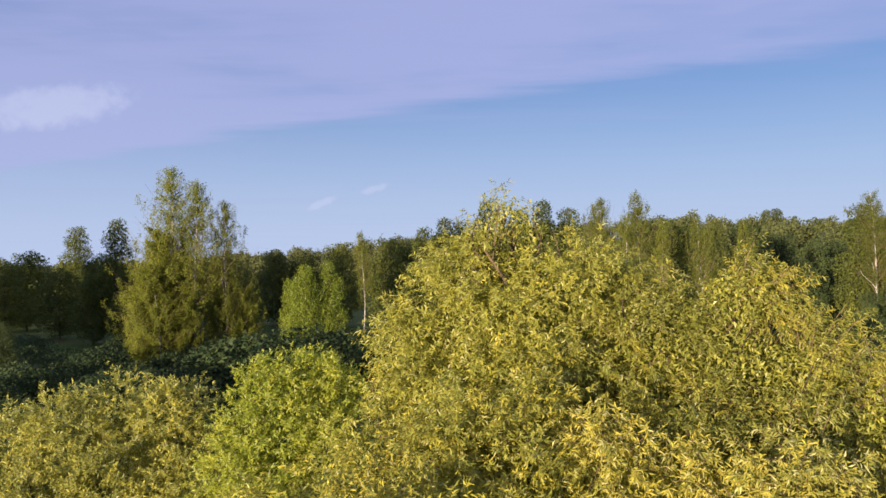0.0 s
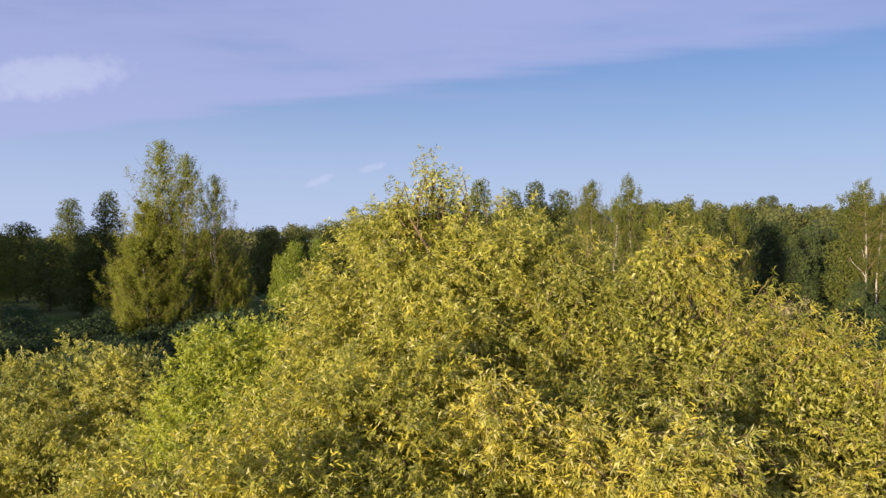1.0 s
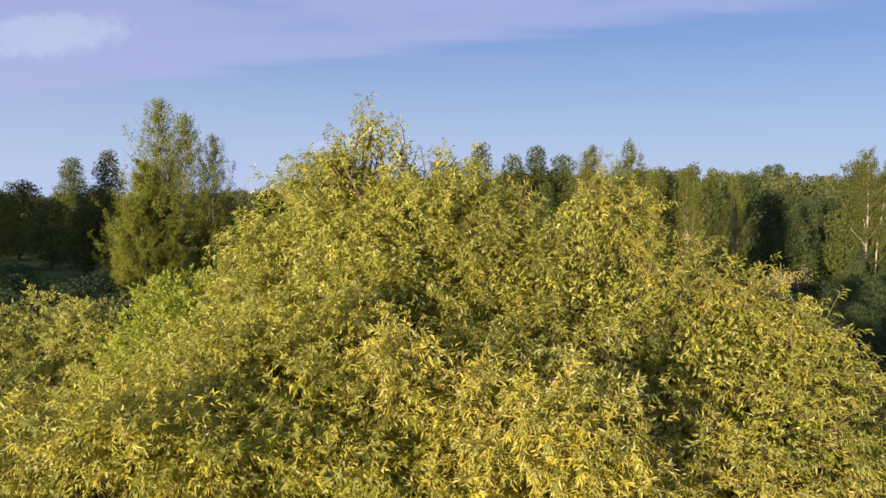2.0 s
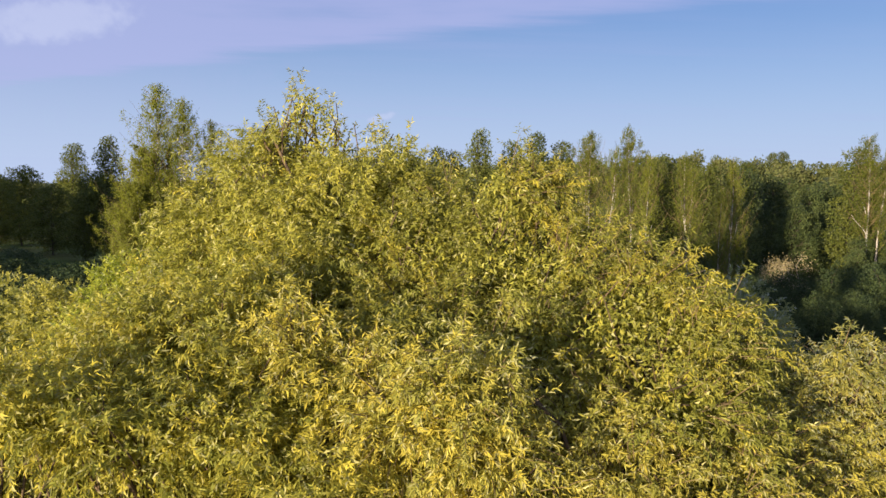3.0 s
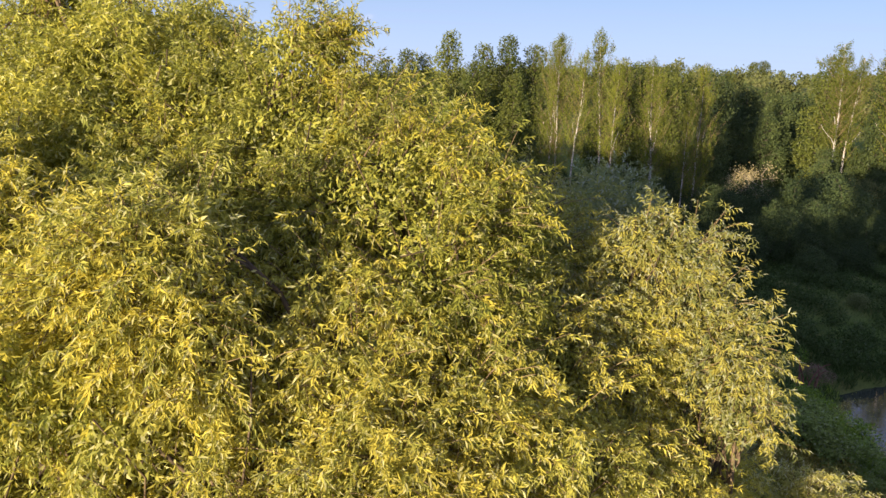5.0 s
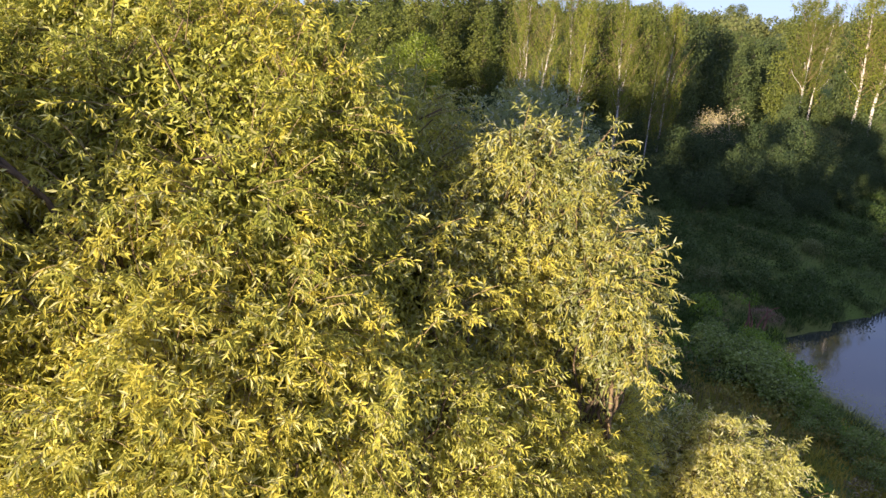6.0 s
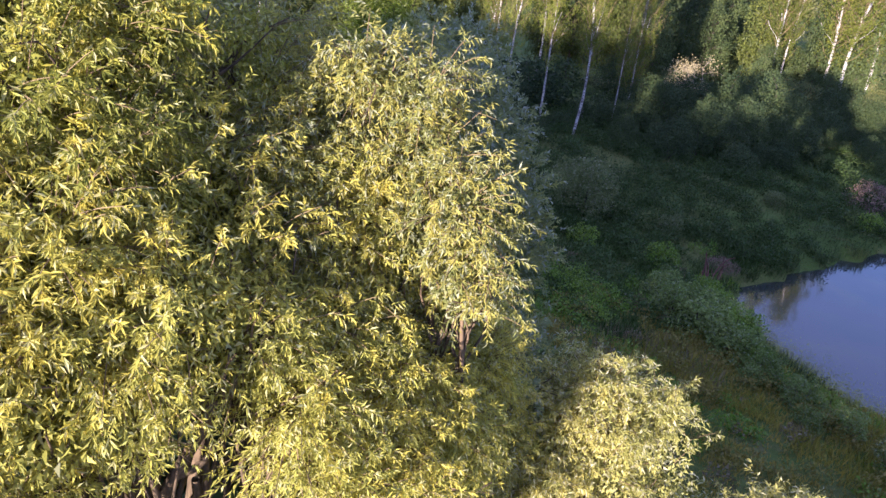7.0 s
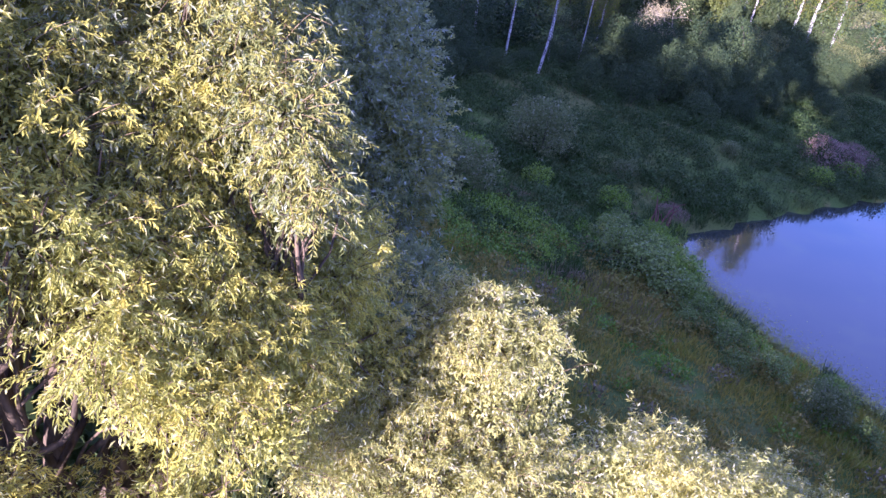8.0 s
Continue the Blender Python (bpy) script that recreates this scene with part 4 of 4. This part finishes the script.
for x, y, top, wide in ((-26.8, 72, 21.4, 1.15), (-24.3, 72, 20.0, 1.1), (-21.7, 73, 17.9, 1.05), (-26.4, 74, 15.5, 1.0), (16.8, 70, 17.6, .9), (29.4, 66, 15.2, .8)):
    grow(birch_a, 18, x, y, top, x * 37, wide)
for x, y, top, wide in ((22.1, 57, 14.8, .9), (20.1, 61, 14.9, .9), (18.2, 66, 15.8, .9), (22.0, 75, 18.6, .9), (17.2, 74, 17.4, .8), (-11.1, 105, 15.9, .9), (24.5, 63, 14.0, .8), (50.2, 80, 18.8, 1.1), (56.6, 80, 19.6, 1.3), (53, 82, 17.5, 1.0), (62.2, 81, 18.5, 1.3), (59.4, 79.5, 20.4, 1.4), (66, 88, 18, 1), (72, 94, 17, 1), (27, 62.5, 12.5, .7), (46.8, 120, 17.9, 1)):
    grow(birch_b, 18, x, y, top, x * 53, wide)
for x, y, top, wide in ((-28.2, 71, 15.4, 1.2), (-27.0, 69, 11.6, 1.5), (-29.8, 72, 11.2, 1.3), (-22.4, 74, 12.6, 1.2), (-19.9, 74.5, 9.4, 1.1), (-24.6, 70, 8.4, 1.2)):
    grow(birch_c, 16, x, y, top, x * 71, wide)
for x, y, top, wide in ((-45.6, 100, 18.1, 1), (-87.9, 170, 20.7, 1.3), (1.3, 95, 17.5, 1), (-1.7, 93, 16.1, 1), (3.7, 97, 17.1, 1), (6.6, 90, 19.5, .9), (11.2, 92, 18.3, 1), (14.2, 93, 19.6, .9), (17.9, 95, 18.7, 1), (9.5, 85, 15.8, 1),
                        (52, 86, 18.2, 1), (14.2, 84, 14.5, 1.1), (26, 90, 16.5, 1.1), (33.7, 85, 15.6, 1)):
    grow(poplar_a, 18, x, y, top, x * 41, wide)
for x, y, top, wide in ((-70.2, 120, 13.5, 1.2), (-67.9, 110, 11.6, 1.2), (-56.4, 105, 10.7, 1.2), (-48.9, 100, 9.9, 1.1), (-41.1, 95, 10.7, 1), (-78, 125, 12.5, 1.3), (-62, 130, 13, 1.3), (-30.6, 110, 10.4, 1.2), (-7.5, 112, 14.8, 1), (-16.8, 120, 14.1, 1.1), (-28.6, 125, 13.3, 1.1),
                        (-23.6, 125, 12.7, 1.2), (-36, 120, 12, 1.2), (-3.5, 100, 13.6, 1), (2.7, 80, 13.4, 1), (-.5, 84, 11.6, 1), (39.3, 110, 16.7, 1), (29.4, 90, 16.0, 1)):
    grow(poplar_b, 14, x, y, top, x * 29, wide)
for x, y, top, wide in ((39.6, 90, 15.7, 1), (45, 100, 15, 1), (52, 108, 15, 1), (60, 130, 14.2, 1.1), (79.1, 160, 16.4, 1.2), (95.7, 180, 16, 1.2), (70, 120, 12, 1.1), (34, 76, 11.5, .9), (44, 84, 11, 1), (-38, 62, 6.5, .9), (-43, 64, 7.5, .9), (55, 84, 7.5, 1.2), (59, 84, 6, 1.3), (49, 79, 7.5, 1.1), (46, 74, 6.5, 1.0), (53, 76, 5.5, 1.2), (60, 79, 5.5, 1.2), (66, 81, 6.0, 1.3), (73, 86, 6.5, 1.3), (60.8, 82, 18.4, .75), (57.6, 83, 17.2, .75), (52, 97, 13.5, 1.0), (58, 105, 14, 1.1), (64, 113, 14, 1.1), (57, 93, 9.5, 1.1), (68, 118, 14, 1.2), (47.5, 88, 10.5, 1.0)):
    grow(willowy, 14, x, y, top, x * 19, wide)
for x, y, top, wide in ((6.8, 65, 10.9, 1), (4.4, 68, 9.8, 1), (-12.9, 70, 11.3, .62), (-10.4, 71, 11.6, .62), (-14.6, 72, 10.0, .5), (63.3, 90, 6.5, 1.2), (70, 96, 7, 1.2), (66, 86, 6, 1.3)):
    grow(bright, 11, x, y, top, x * 61, wide)

# ---- shrubs of the shaded bank ----
dark_a = shrub("shrub", 51, 6, 3.4, shrub_leaf, "dark green willow shrub in the shade of the bank", n=18, per_m2=20, leaf=0.16, clumpy=True)
dark_b = shrub("shrub", 52, 5, 3.0, shrub_leaf, "dense rounded green shrub on the bank", n=16, per_m2=21, leaf=0.155, tone=0.4, clumpy=True)
rough = shrub("shrub", 57, 5, 3.2, shrub_leaf, "dark green shrub standing in the rough meadow", n=15, per_m2=7, leaf=0.34, tone=0.05)
thicket = shrub("shrub", 58, 5, 3.0, shrub_leaf, "dark green shrub growing under the willows", n=13, per_m2=16, leaf=0.24, tone=0.3)
grey = shrub("shrub", 53, 2.6, 1.4, sallow_leaf, "small grey-green willow shrub in the grass", n=12, per_m2=60, leaf=0.12, tone=0.1, clumpy=True)
weed = shrub("shrub", 54, 1.6, 1.1, green_weed_leaf, "low leafy green bush by the water", n=10, per_m2=60, leaf=0.12, tone=0.5)
scrub = shrub("shrub", 59, 5, 2.8, hill_leaf, "pale olive shrub on the sunlit hillside", n=14, per_m2=16, leaf=0.17, tone=0.4, clumpy=True)
bare = bare_tree(55, 8.5, "half-bare tan tree with pale forked limbs")
mound = shrub("shrub", 60, 1.8, 1.1, mound_leaf, "low dark green bush along the shore", n=9, per_m2=70, leaf=0.11, tone=0.35, clumpy=True)
russet = shrub("shrub", 56, 1.6, 2.4, red_leaf, "low russet-brown shrub on the far bank", n=14, per_m2=28, leaf=0.13)

for x, y, h in ((-18.5, 62, 4.6), (-15, 61, 5.2), (-11.5, 62, 5.4), (-8, 64, 5.2), (-13, 52, 2.6), (-17, 50, 2.6), (-20.5, 56, 3.0), (-9, 57, 2.8), (-5, 63, 3.4), (-16, 44, 2.4), (-12, 43, 2.2)):
    grow(rough, 5, x, y, ground_at(x, y) + h, x * 59, 1.4)
for x, y, h in ((13, 66, 4.5), (17, 70, 4.5), (20.5, 68, 4), (10, 65, 4.5), (15, 74, 5), (23, 72, 4.5)):
    grow(rough, 5, x, y, ground_at(x, y) + h, x * 59, 1.3)
# the thicket under the willows; dense, with unseen shrubs added to block low sun
for x, y, h in ((-6.5, 11.5, 6.0), (-3.8, 12, 6.2), (-1.2, 11.5, 6.5), (1.6, 11, 7.0), (4.2, 10.4, 7.0), (6.6, 9.8, 6.4), (9.0, 8.8, 4.2), (-4.6, 8.8, 5.2), (0.4, 8.0, 5.6), (3.6, 7.0, 6.0), (6.2, 6.4, 5.6), (10.4, 8.2, 3.4), (12.4, 8.2, 3.2), (9.4, 7.4, 3.6), (11.4, 7.4, 3.2), (14.2, 6.8, 3.2), (15.4, 5.4, 4.0), (-2.6, 12.2, 7.4), (-3.3, 9.4, 6.0), (-2.0, 8.6, 5.6), (-8.2, 14, 6.4), (-5.8, 15.5, 6.2)):
    grow(thicket, 5, x, y, ground_at(x, y) + h, x * 83, 0.75)

rng = np.random.default_rng(5)
belt = [(26.3, 55.5), (29.5, 52.5), (32.5, 51), (36, 53), (40, 55.5), (44, 58), (48, 61), (52.5, 64.5), (57, 68.5), (62, 72), (68, 75.5)]
for i, (x, y) in enumerate(belt):
    for row in range(4):
        a, b = x + rng.normal(0, 1.2) + row * 1.6, y + row * 4.6 + rng.normal(0, 1.0)
        top = ground_at(a, b) + (2.6, 3.9, 4.7, 5.2)[row] * rng.uniform(0.75, 1.25) * (0.9 if i > 5 else 1.0)
        grow((dark_a, dark_b)[(i + row) % 2], (6, 5)[(i + row) % 2], a, b, top, rng.uniform(0, 360), rng.uniform(0.85, 1.2))
for x, y, h in ((12.5, 50, 3), (15.5, 53, 2.6), (18.5, 55.5, 1.8), (14, 57, 4), (21, 58.5, 1.6), (10, 53, 4.2), (16.4, 62, 4), (25, 61, 3), (7, 58, 5)):
    grow(dark_a, 6, x, y, ground_at(x, y) + h, x * 67, 1.3)
for k in range(26):
    x, y = rng.uniform(-60, 10), rng.uniform(48, 88)
    if x / y > -0.2 or y > 62:
        grow(rough, 5, x, y, ground_at(x, y) + rng.uniform(2.2, 4.6), rng.uniform(0, 360), rng.uniform(1.0, 1.6))
for k in range(22):
    y = rng.uniform(20, 52)
    x = -y * rng.uniform(0.12, 0.72)
    grow(rough, 5, x, y, ground_at(x, y) + rng.uniform(1.6, 3.2), rng.uniform(0, 360), rng.uniform(1.0, 1.5))
for k in range(22):
    y = rng.uniform(46, 80)
    x = -y * rng.uniform(0.36, 0.66)
    grow(rough, 5, x, y, ground_at(x, y) + rng.uniform(2.4, 4.0), rng.uniform(0, 360), rng.uniform(1.0, 1.5))
for k in range(64):                         # scrub on the sunlit hillside over the pond
    y = rng.uniform(84, 150)
    x = y * rng.uniform(0.66, 0.95) + 3
    grow((scrub, scrub, rough)[k % 3], 5, x, y, ground_at(x, y) + rng.uniform(3.2, 6.5), rng.uniform(0, 360), rng.uniform(1.0, 1.5))
for x, y, h in ((64, 80, 4.5), (67.5, 79.5, 4), (70.5, 80, 4.5), (61.5, 77.5, 4), (56, 78, 5), (58.5, 75.5, 4), (74, 82, 4.5), (78, 84, 4.5), (72, 77, 3.6), (50, 73, 5)):
    grow(scrub, 5, x, y, ground_at(x, y) + h, x * 31, 0.9)
for x, y, h in ((60, 86, 6), (77, 92, 6), (84, 100, 7), (90, 108, 7), (96, 122, 8), (72, 100, 7)):
    grow(bright, 11, x, y, ground_at(x, y) + h, x * 43, 1.1)
for x, y, h in ((18.2, 39.6, 3.6), (12.6, 31.4, 2.9), (11.6, 32.4, 2.2), (23.5, 38.4, 1.5), (22.9, 17.3, 1.7), (34, 46, 1.2)):
    grow(grey, 2.6, x, y, ground_at(x, y) + h, x * 90)
for x, y, h in ((21.8, 26.4, 1.7), (22.3, 29.2, 1.3), (22.6, 31, 1.2), (21.6, 24.2, 1.1), (24.6, 19.2, 0.9), (23.0, 21.5, 0.9), (40, 44, 1.3), (44, 46.5, 1.4), (21.4, 34.3, 1.4), (13.8, 36, 1.6), (17.5, 35.5, 1.2), (22.4, 30.4, 1.2)):
    grow(weed, 1.6, x, y, ground_at(x, y) + h, x * 77)
for x, y, h in ((38.5, 70, 9.6), (36, 69, 6.5), (62, 84, 7.5), (66.5, 83, 8), (71, 86, 8), (75, 90, 8.5), (68, 93, 8), (80, 96, 9), (58, 92, 7)):
    grow(bare, 8.5, x, y, ground_at(x, y) + h, x * 50)
for x, y, h in ((19.4, 27.6, 1.8), (20.2, 26.2, 1.9), (20.9, 24.8, 1.5), (21.4, 23.0, 1.3), (21.9, 21.4, 1.2), (22.6, 19.8, 1.1), (20.6, 22.6, 0.9), (23.4, 17.8, 1.0), (21.2, 19.8, 0.8), (23.9, 16.4, 0.9), (19.8, 29.6, 1.4), (21.0, 28.2, 1.6), (20.6, 31.0, 1.2), (22.3, 25.6, 0.9), (22.5, 28.9, 1.0)):
    grow(mound, 1.8, x, y, ground_at(x, y) + h, x * 97, rng.uniform(1.0, 1.4))
for x, y, h in ((43.5, 48.2, 1.6), (46.5, 50, 1.2), (25.4, 35.2, .6)):
    grow(russet, 1.6, x, y, ground_at(x, y) + h, x * 33)

# ---- distant woods and hill ----
rng = np.random.default_rng(7)
lobes = []
for k in range(360):
    a = rng.uniform(-0.72, 0.72)
    d = rng.uniform(190, 470)
    x, y = d * a, d
    h = ground_at(x, y)
    field = 118 < x < 215 and 230 < y < 330
    top = (rng.uniform(3, 6) if field else rng.uniform(6.5, 10.5))
    if field and rng.random() < 0.75:
        continue
    lobes += [(x + rng.normal(0, 1.5), y + rng.normal(0, 1.5), h + top * s, (3.2 if not field else 1.8) * q) for s, q in ((0.25, 1.0), (0.55, 1.0), (0.82, 0.75), (0.5, 0.9))]
woods = new("far_woods", leafy("far_woods", lobes, 2.0, 1.0, 0.7, 0.3, hill_leaf, rng, 0.1, 0.3))
tagged(woods, "distant mixed woods rising over a hillside", "woods", kind="stuff")
for x, y, top, wide in ((137.6, 300, 31.0, 1.2), (142.2, 300, 31.6, 1.2), (149.7, 300, 28.4, 1), (94.5, 220, 23, 1.1), (160.5, 300, 27.2, 1)):
    grow(poplar_b, 14, x, y, top, x * 29, wide)

# ---- unseen trees added beside and behind the camera's way to cast shade ----
for x, y, top in ((-10.2, 11.4, 12.8), (-12, 10.4, 12.5), (-14, 11.2, 12.3), (-16.2, 11.8, 11.6), (-18.2, 12.4, 11.8), (-20.4, 13.2, 12), (-22.6, 14.4, 12.2), (-25, 15.4, 12.4), (-27.6, 16.6, 12.4), (-30.4, 18, 12.6), (-34, 20, 12.6), (-78, 41, 20), (-83, 45, 20.5), (-89, 49, 21), (-95, 53, 21), (-102, 58, 21.5), (-110, 64, 22), (-75, 37, 19.5), (-81, 38, 20.5), (-87, 43, 21), (-93, 47, 21), (-99, 52, 21.5)):
    grow(shade_tree, 14, x, y, top, x * 47, 0.9)
for x, y, h in ((9.6, 1.0, 8.2), (11.5, 1.4, 9.2), (13.6, 2.0, 10.2), (15.6, 2.6, 11), (17.6, 3.0, 11.4), (20.0, 3.2, 11.4), (22.6, 3.2, 11.4), (25.4, 2.6, 11), (28.4, 1.6, 11)):
    grow(shade_tree, 14, x, y, ground_at(x, y) + h, x * 83, 0.8)


# ---- grass and weeds ----
rng = np.random.default_rng(9)


def sward(name, n, x0, x1, y0, y1, tall, wide, label, keep, mat=grass_leaf, tone=0.3):
    x, y = rng.uniform(x0, x1, n), rng.uniform(y0, y1, n)
    patch = np.sin(x * 0.55 + 1.3) * np.sin(y * 0.47) + 0.6 * np.sin(x * 1.4 + y * 0.9) + 0.4 * np.sin(x * 2.7 - y * 2.2)
    ok = (shore_distance(x, y) > 0.15) & keep(x, y) & (rng.random(n) < 0.65 + 0.25 * patch)
    x, y, patch = x[ok], y[ok], patch[ok]
    m = len(x)
    base = np.stack([x, y, height(x, y) - 0.03], 1)
    way = rng.normal(0, 0.42, (m, 3)) + np.array([0, 0, 1.0])
    way[:, 2] = np.abs(way[:, 2])
    ob = new(name, leaves(name, base, way, tall * rng.uniform(0.4, 1.2, m) * (1 + 0.35 * patch), wide * rng.uniform(0.7, 1.3, m), tone - 0.22 * patch + rng.normal(0, 0.15, m), mat, rng, 0.3, True))
    return tagged(ob, label, "grass", kind="stuff")


sward("grass", 170000, 7, 34, 9, 40, 0.38, 0.04, "long uneven meadow grass and weeds on the slope", lambda x, y: y < 27 + 3 * np.sin(x * 0.7), grass_leaf, 0.6)
# dark green growth, its tone sunk further to paint in the slope's shade
sward("grass", 60000, 7, 30, 24, 40, 0.4, 0.05, "dark green grass of the upper slope, deepened for shade", lambda x, y: y > 26 + 3 * np.sin(x * 0.7), dark_weed_leaf, 0.2)
# same leaf at a lighter tone, standing for grazing light on the bank
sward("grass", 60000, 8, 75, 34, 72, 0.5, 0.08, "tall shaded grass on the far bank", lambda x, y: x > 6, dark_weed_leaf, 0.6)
sward("grass", 40000, -75, 10, 14, 100, 0.45, 0.06, "rough dark grass of the shaded meadow", lambda x, y: x < 8)
sward("grass", 40000, 21, 36, 8, 34, 0.4, 0.05, "bright green grass along the waterline", lambda x, y: (shore_distance(x, y) < 1.1 + 0.5 * np.sin(y * 1.3)), green_weed_leaf, 0.7)
sward("dry_grass", 2200, 14, 20, 20, 26, 0.55, 0.03, "patch of dry straw-coloured grass", lambda x, y: (x - 17) ** 2 + (y - 23) ** 2 < 6, straw_leaf, 0.6)


def weeds(name, n, x0, x1, y0, y1, keep, size, leaf, mat, tone, label):
    """Low leafy weeds in clumps."""
    x, y = rng.uniform(x0, x1, n), rng.uniform(y0, y1, n)
    ok = (shore_distance(x, y) > 0.3) & keep(x, y)
    x, y = x[ok], y[ok]
    r = size * rng.uniform(0.5, 1.5, len(x))
    lobes_ = np.stack([x, y, height(x, y) + r * 0.35, r], 1)
    return tagged(new(name, leafy(name, lobes_, 1.1 / leaf ** 2, leaf, 0.6, tone, mat, rng, 0.1, 0.3)), label, "weeds", kind="stuff")


def mottle(x, y, k=0.0):
    return np.sin(x * 0.8 + k) * np.sin(y * 0.7 + 2 * k) + 0.7 * np.sin(x * 1.7 + y * 1.1 + k)


weeds("green_weeds", 150, 10.5, 18, 23, 33, lambda x, y: (x - 14) ** 2 + (y - 28) ** 2 < 13, 0.42, 0.11, green_weed_leaf, 0.4, "lush bright green nettles on the slope")
weeds("green_weeds", 420, 12, 30, 12, 38, lambda x, y: mottle(x, y) > 0.55, 0.30, 0.12, green_weed_leaf, 0.2, "green weeds in clumps on the shaded slope")
weeds("brown_weeds", 480, 12, 28, 13, 34, lambda x, y: mottle(x, y, 2.0) > 0.7, 0.26, 0.12, straw_leaf, 0.1, "withered brown weeds on the shaded slope")
# lighter tone paints in the far bank's grazing light
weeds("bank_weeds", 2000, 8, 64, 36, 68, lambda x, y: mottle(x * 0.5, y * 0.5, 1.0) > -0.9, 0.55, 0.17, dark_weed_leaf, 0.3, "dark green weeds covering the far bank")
weeds("slope_weeds", 520, 10, 24, 12, 28, lambda x, y: mottle(x, y, 5.0) > 0.1, 0.32, 0.13, slope_leaf, 0.4, "dark green weeds among the grass of the slope")
# dark nettles, toned down further for the shadow over the slope
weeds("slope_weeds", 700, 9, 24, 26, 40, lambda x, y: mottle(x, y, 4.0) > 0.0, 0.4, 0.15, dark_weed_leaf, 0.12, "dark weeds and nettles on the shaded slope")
rng = np.random.default_rng(12)
shore_xy = np.concatenate([np.linspace(SHORE[i], SHORE[i + 1], 900, endpoint=False) for i in (12, 0, 1, 2, 3)] + [np.linspace(SHORE[10], SHORE[11], 900), np.linspace(SHORE[11], SHORE[12], 700)])
shore_xy = shore_xy + rng.normal(0, 0.35, shore_xy.shape)
shore_xy = shore_xy[(np.sin(shore_xy[:, 0] * 1.7) + np.sin(shore_xy[:, 1] * 1.3 + 1) > -0.3) & (shore_distance(shore_xy[:, 0], shore_xy[:, 1]) > -0.12)]
m = len(shore_xy)
base = np.stack([shore_xy[:, 0], shore_xy[:, 1], np.maximum(height(shore_xy[:, 0], shore_xy[:, 1]), WATER - 0.1)], 1)
reeds = new("reeds", leaves("reeds", base, rng.normal(0, 0.22, (m, 3)) + np.array([0, 0, 1.0]), rng.uniform(0.35, 0.95, m), rng.uniform(0.025, 0.05, m), rng.uniform(0.3, 1.0, m), dark_weed_leaf, rng, 0.3, True))
tagged(reeds, "green and brown reeds along the water's edge", "reeds", kind="stuff")

edge = np.concatenate([np.linspace(SHORE[i], SHORE[i + 1], 13000, endpoint=False) for i in (0, 1, 2, 3)])
edge = edge + np.abs(rng.exponential(0.5, len(edge)))[:, None] * np.array([0.85, 0.5]) + rng.normal(0, 0.25, edge.shape)
edge = edge[shore_distance(edge[:, 0], edge[:, 1]) < 0.1]
m = len(edge)
scum = leaves("duckweed", np.column_stack([edge, np.full(m, WATER + 0.012)]), np.column_stack([rng.normal(size=(m, 2)), np.zeros(m)]), rng.uniform(0.03, 0.08, m), rng.uniform(0.03, 0.06, m), rng.uniform(0, 1, m), lime_leaf, rng, 0, True, np.tile((0.0, 0.0, 1.0), (m, 1)))
tagged(new("duckweed", scum), "pale green duckweed floating along the shore", "water plants", kind="stuff")

snag = thing("snag", 23.9, 33.2, "bare reddish dead branches at the pond's corner", "dead bush", z=WATER + 0.05)
for k in range(9):
    a = k * 0.7 + rng.normal(0, 0.2)
    tip = (1.1 * math.cos(a) * rng.uniform(0.4, 1), 1.0 * math.sin(a) * rng.uniform(0.4, 1), rng.uniform(1.1, 2.4))
    part("branch", tubes("branch", [bent((0.1 * math.cos(a), 0.1 * math.sin(a), -0.2), tip, 0.06, 0.02, rng, 0.1, 0.08)], red_bark, 5), snag)
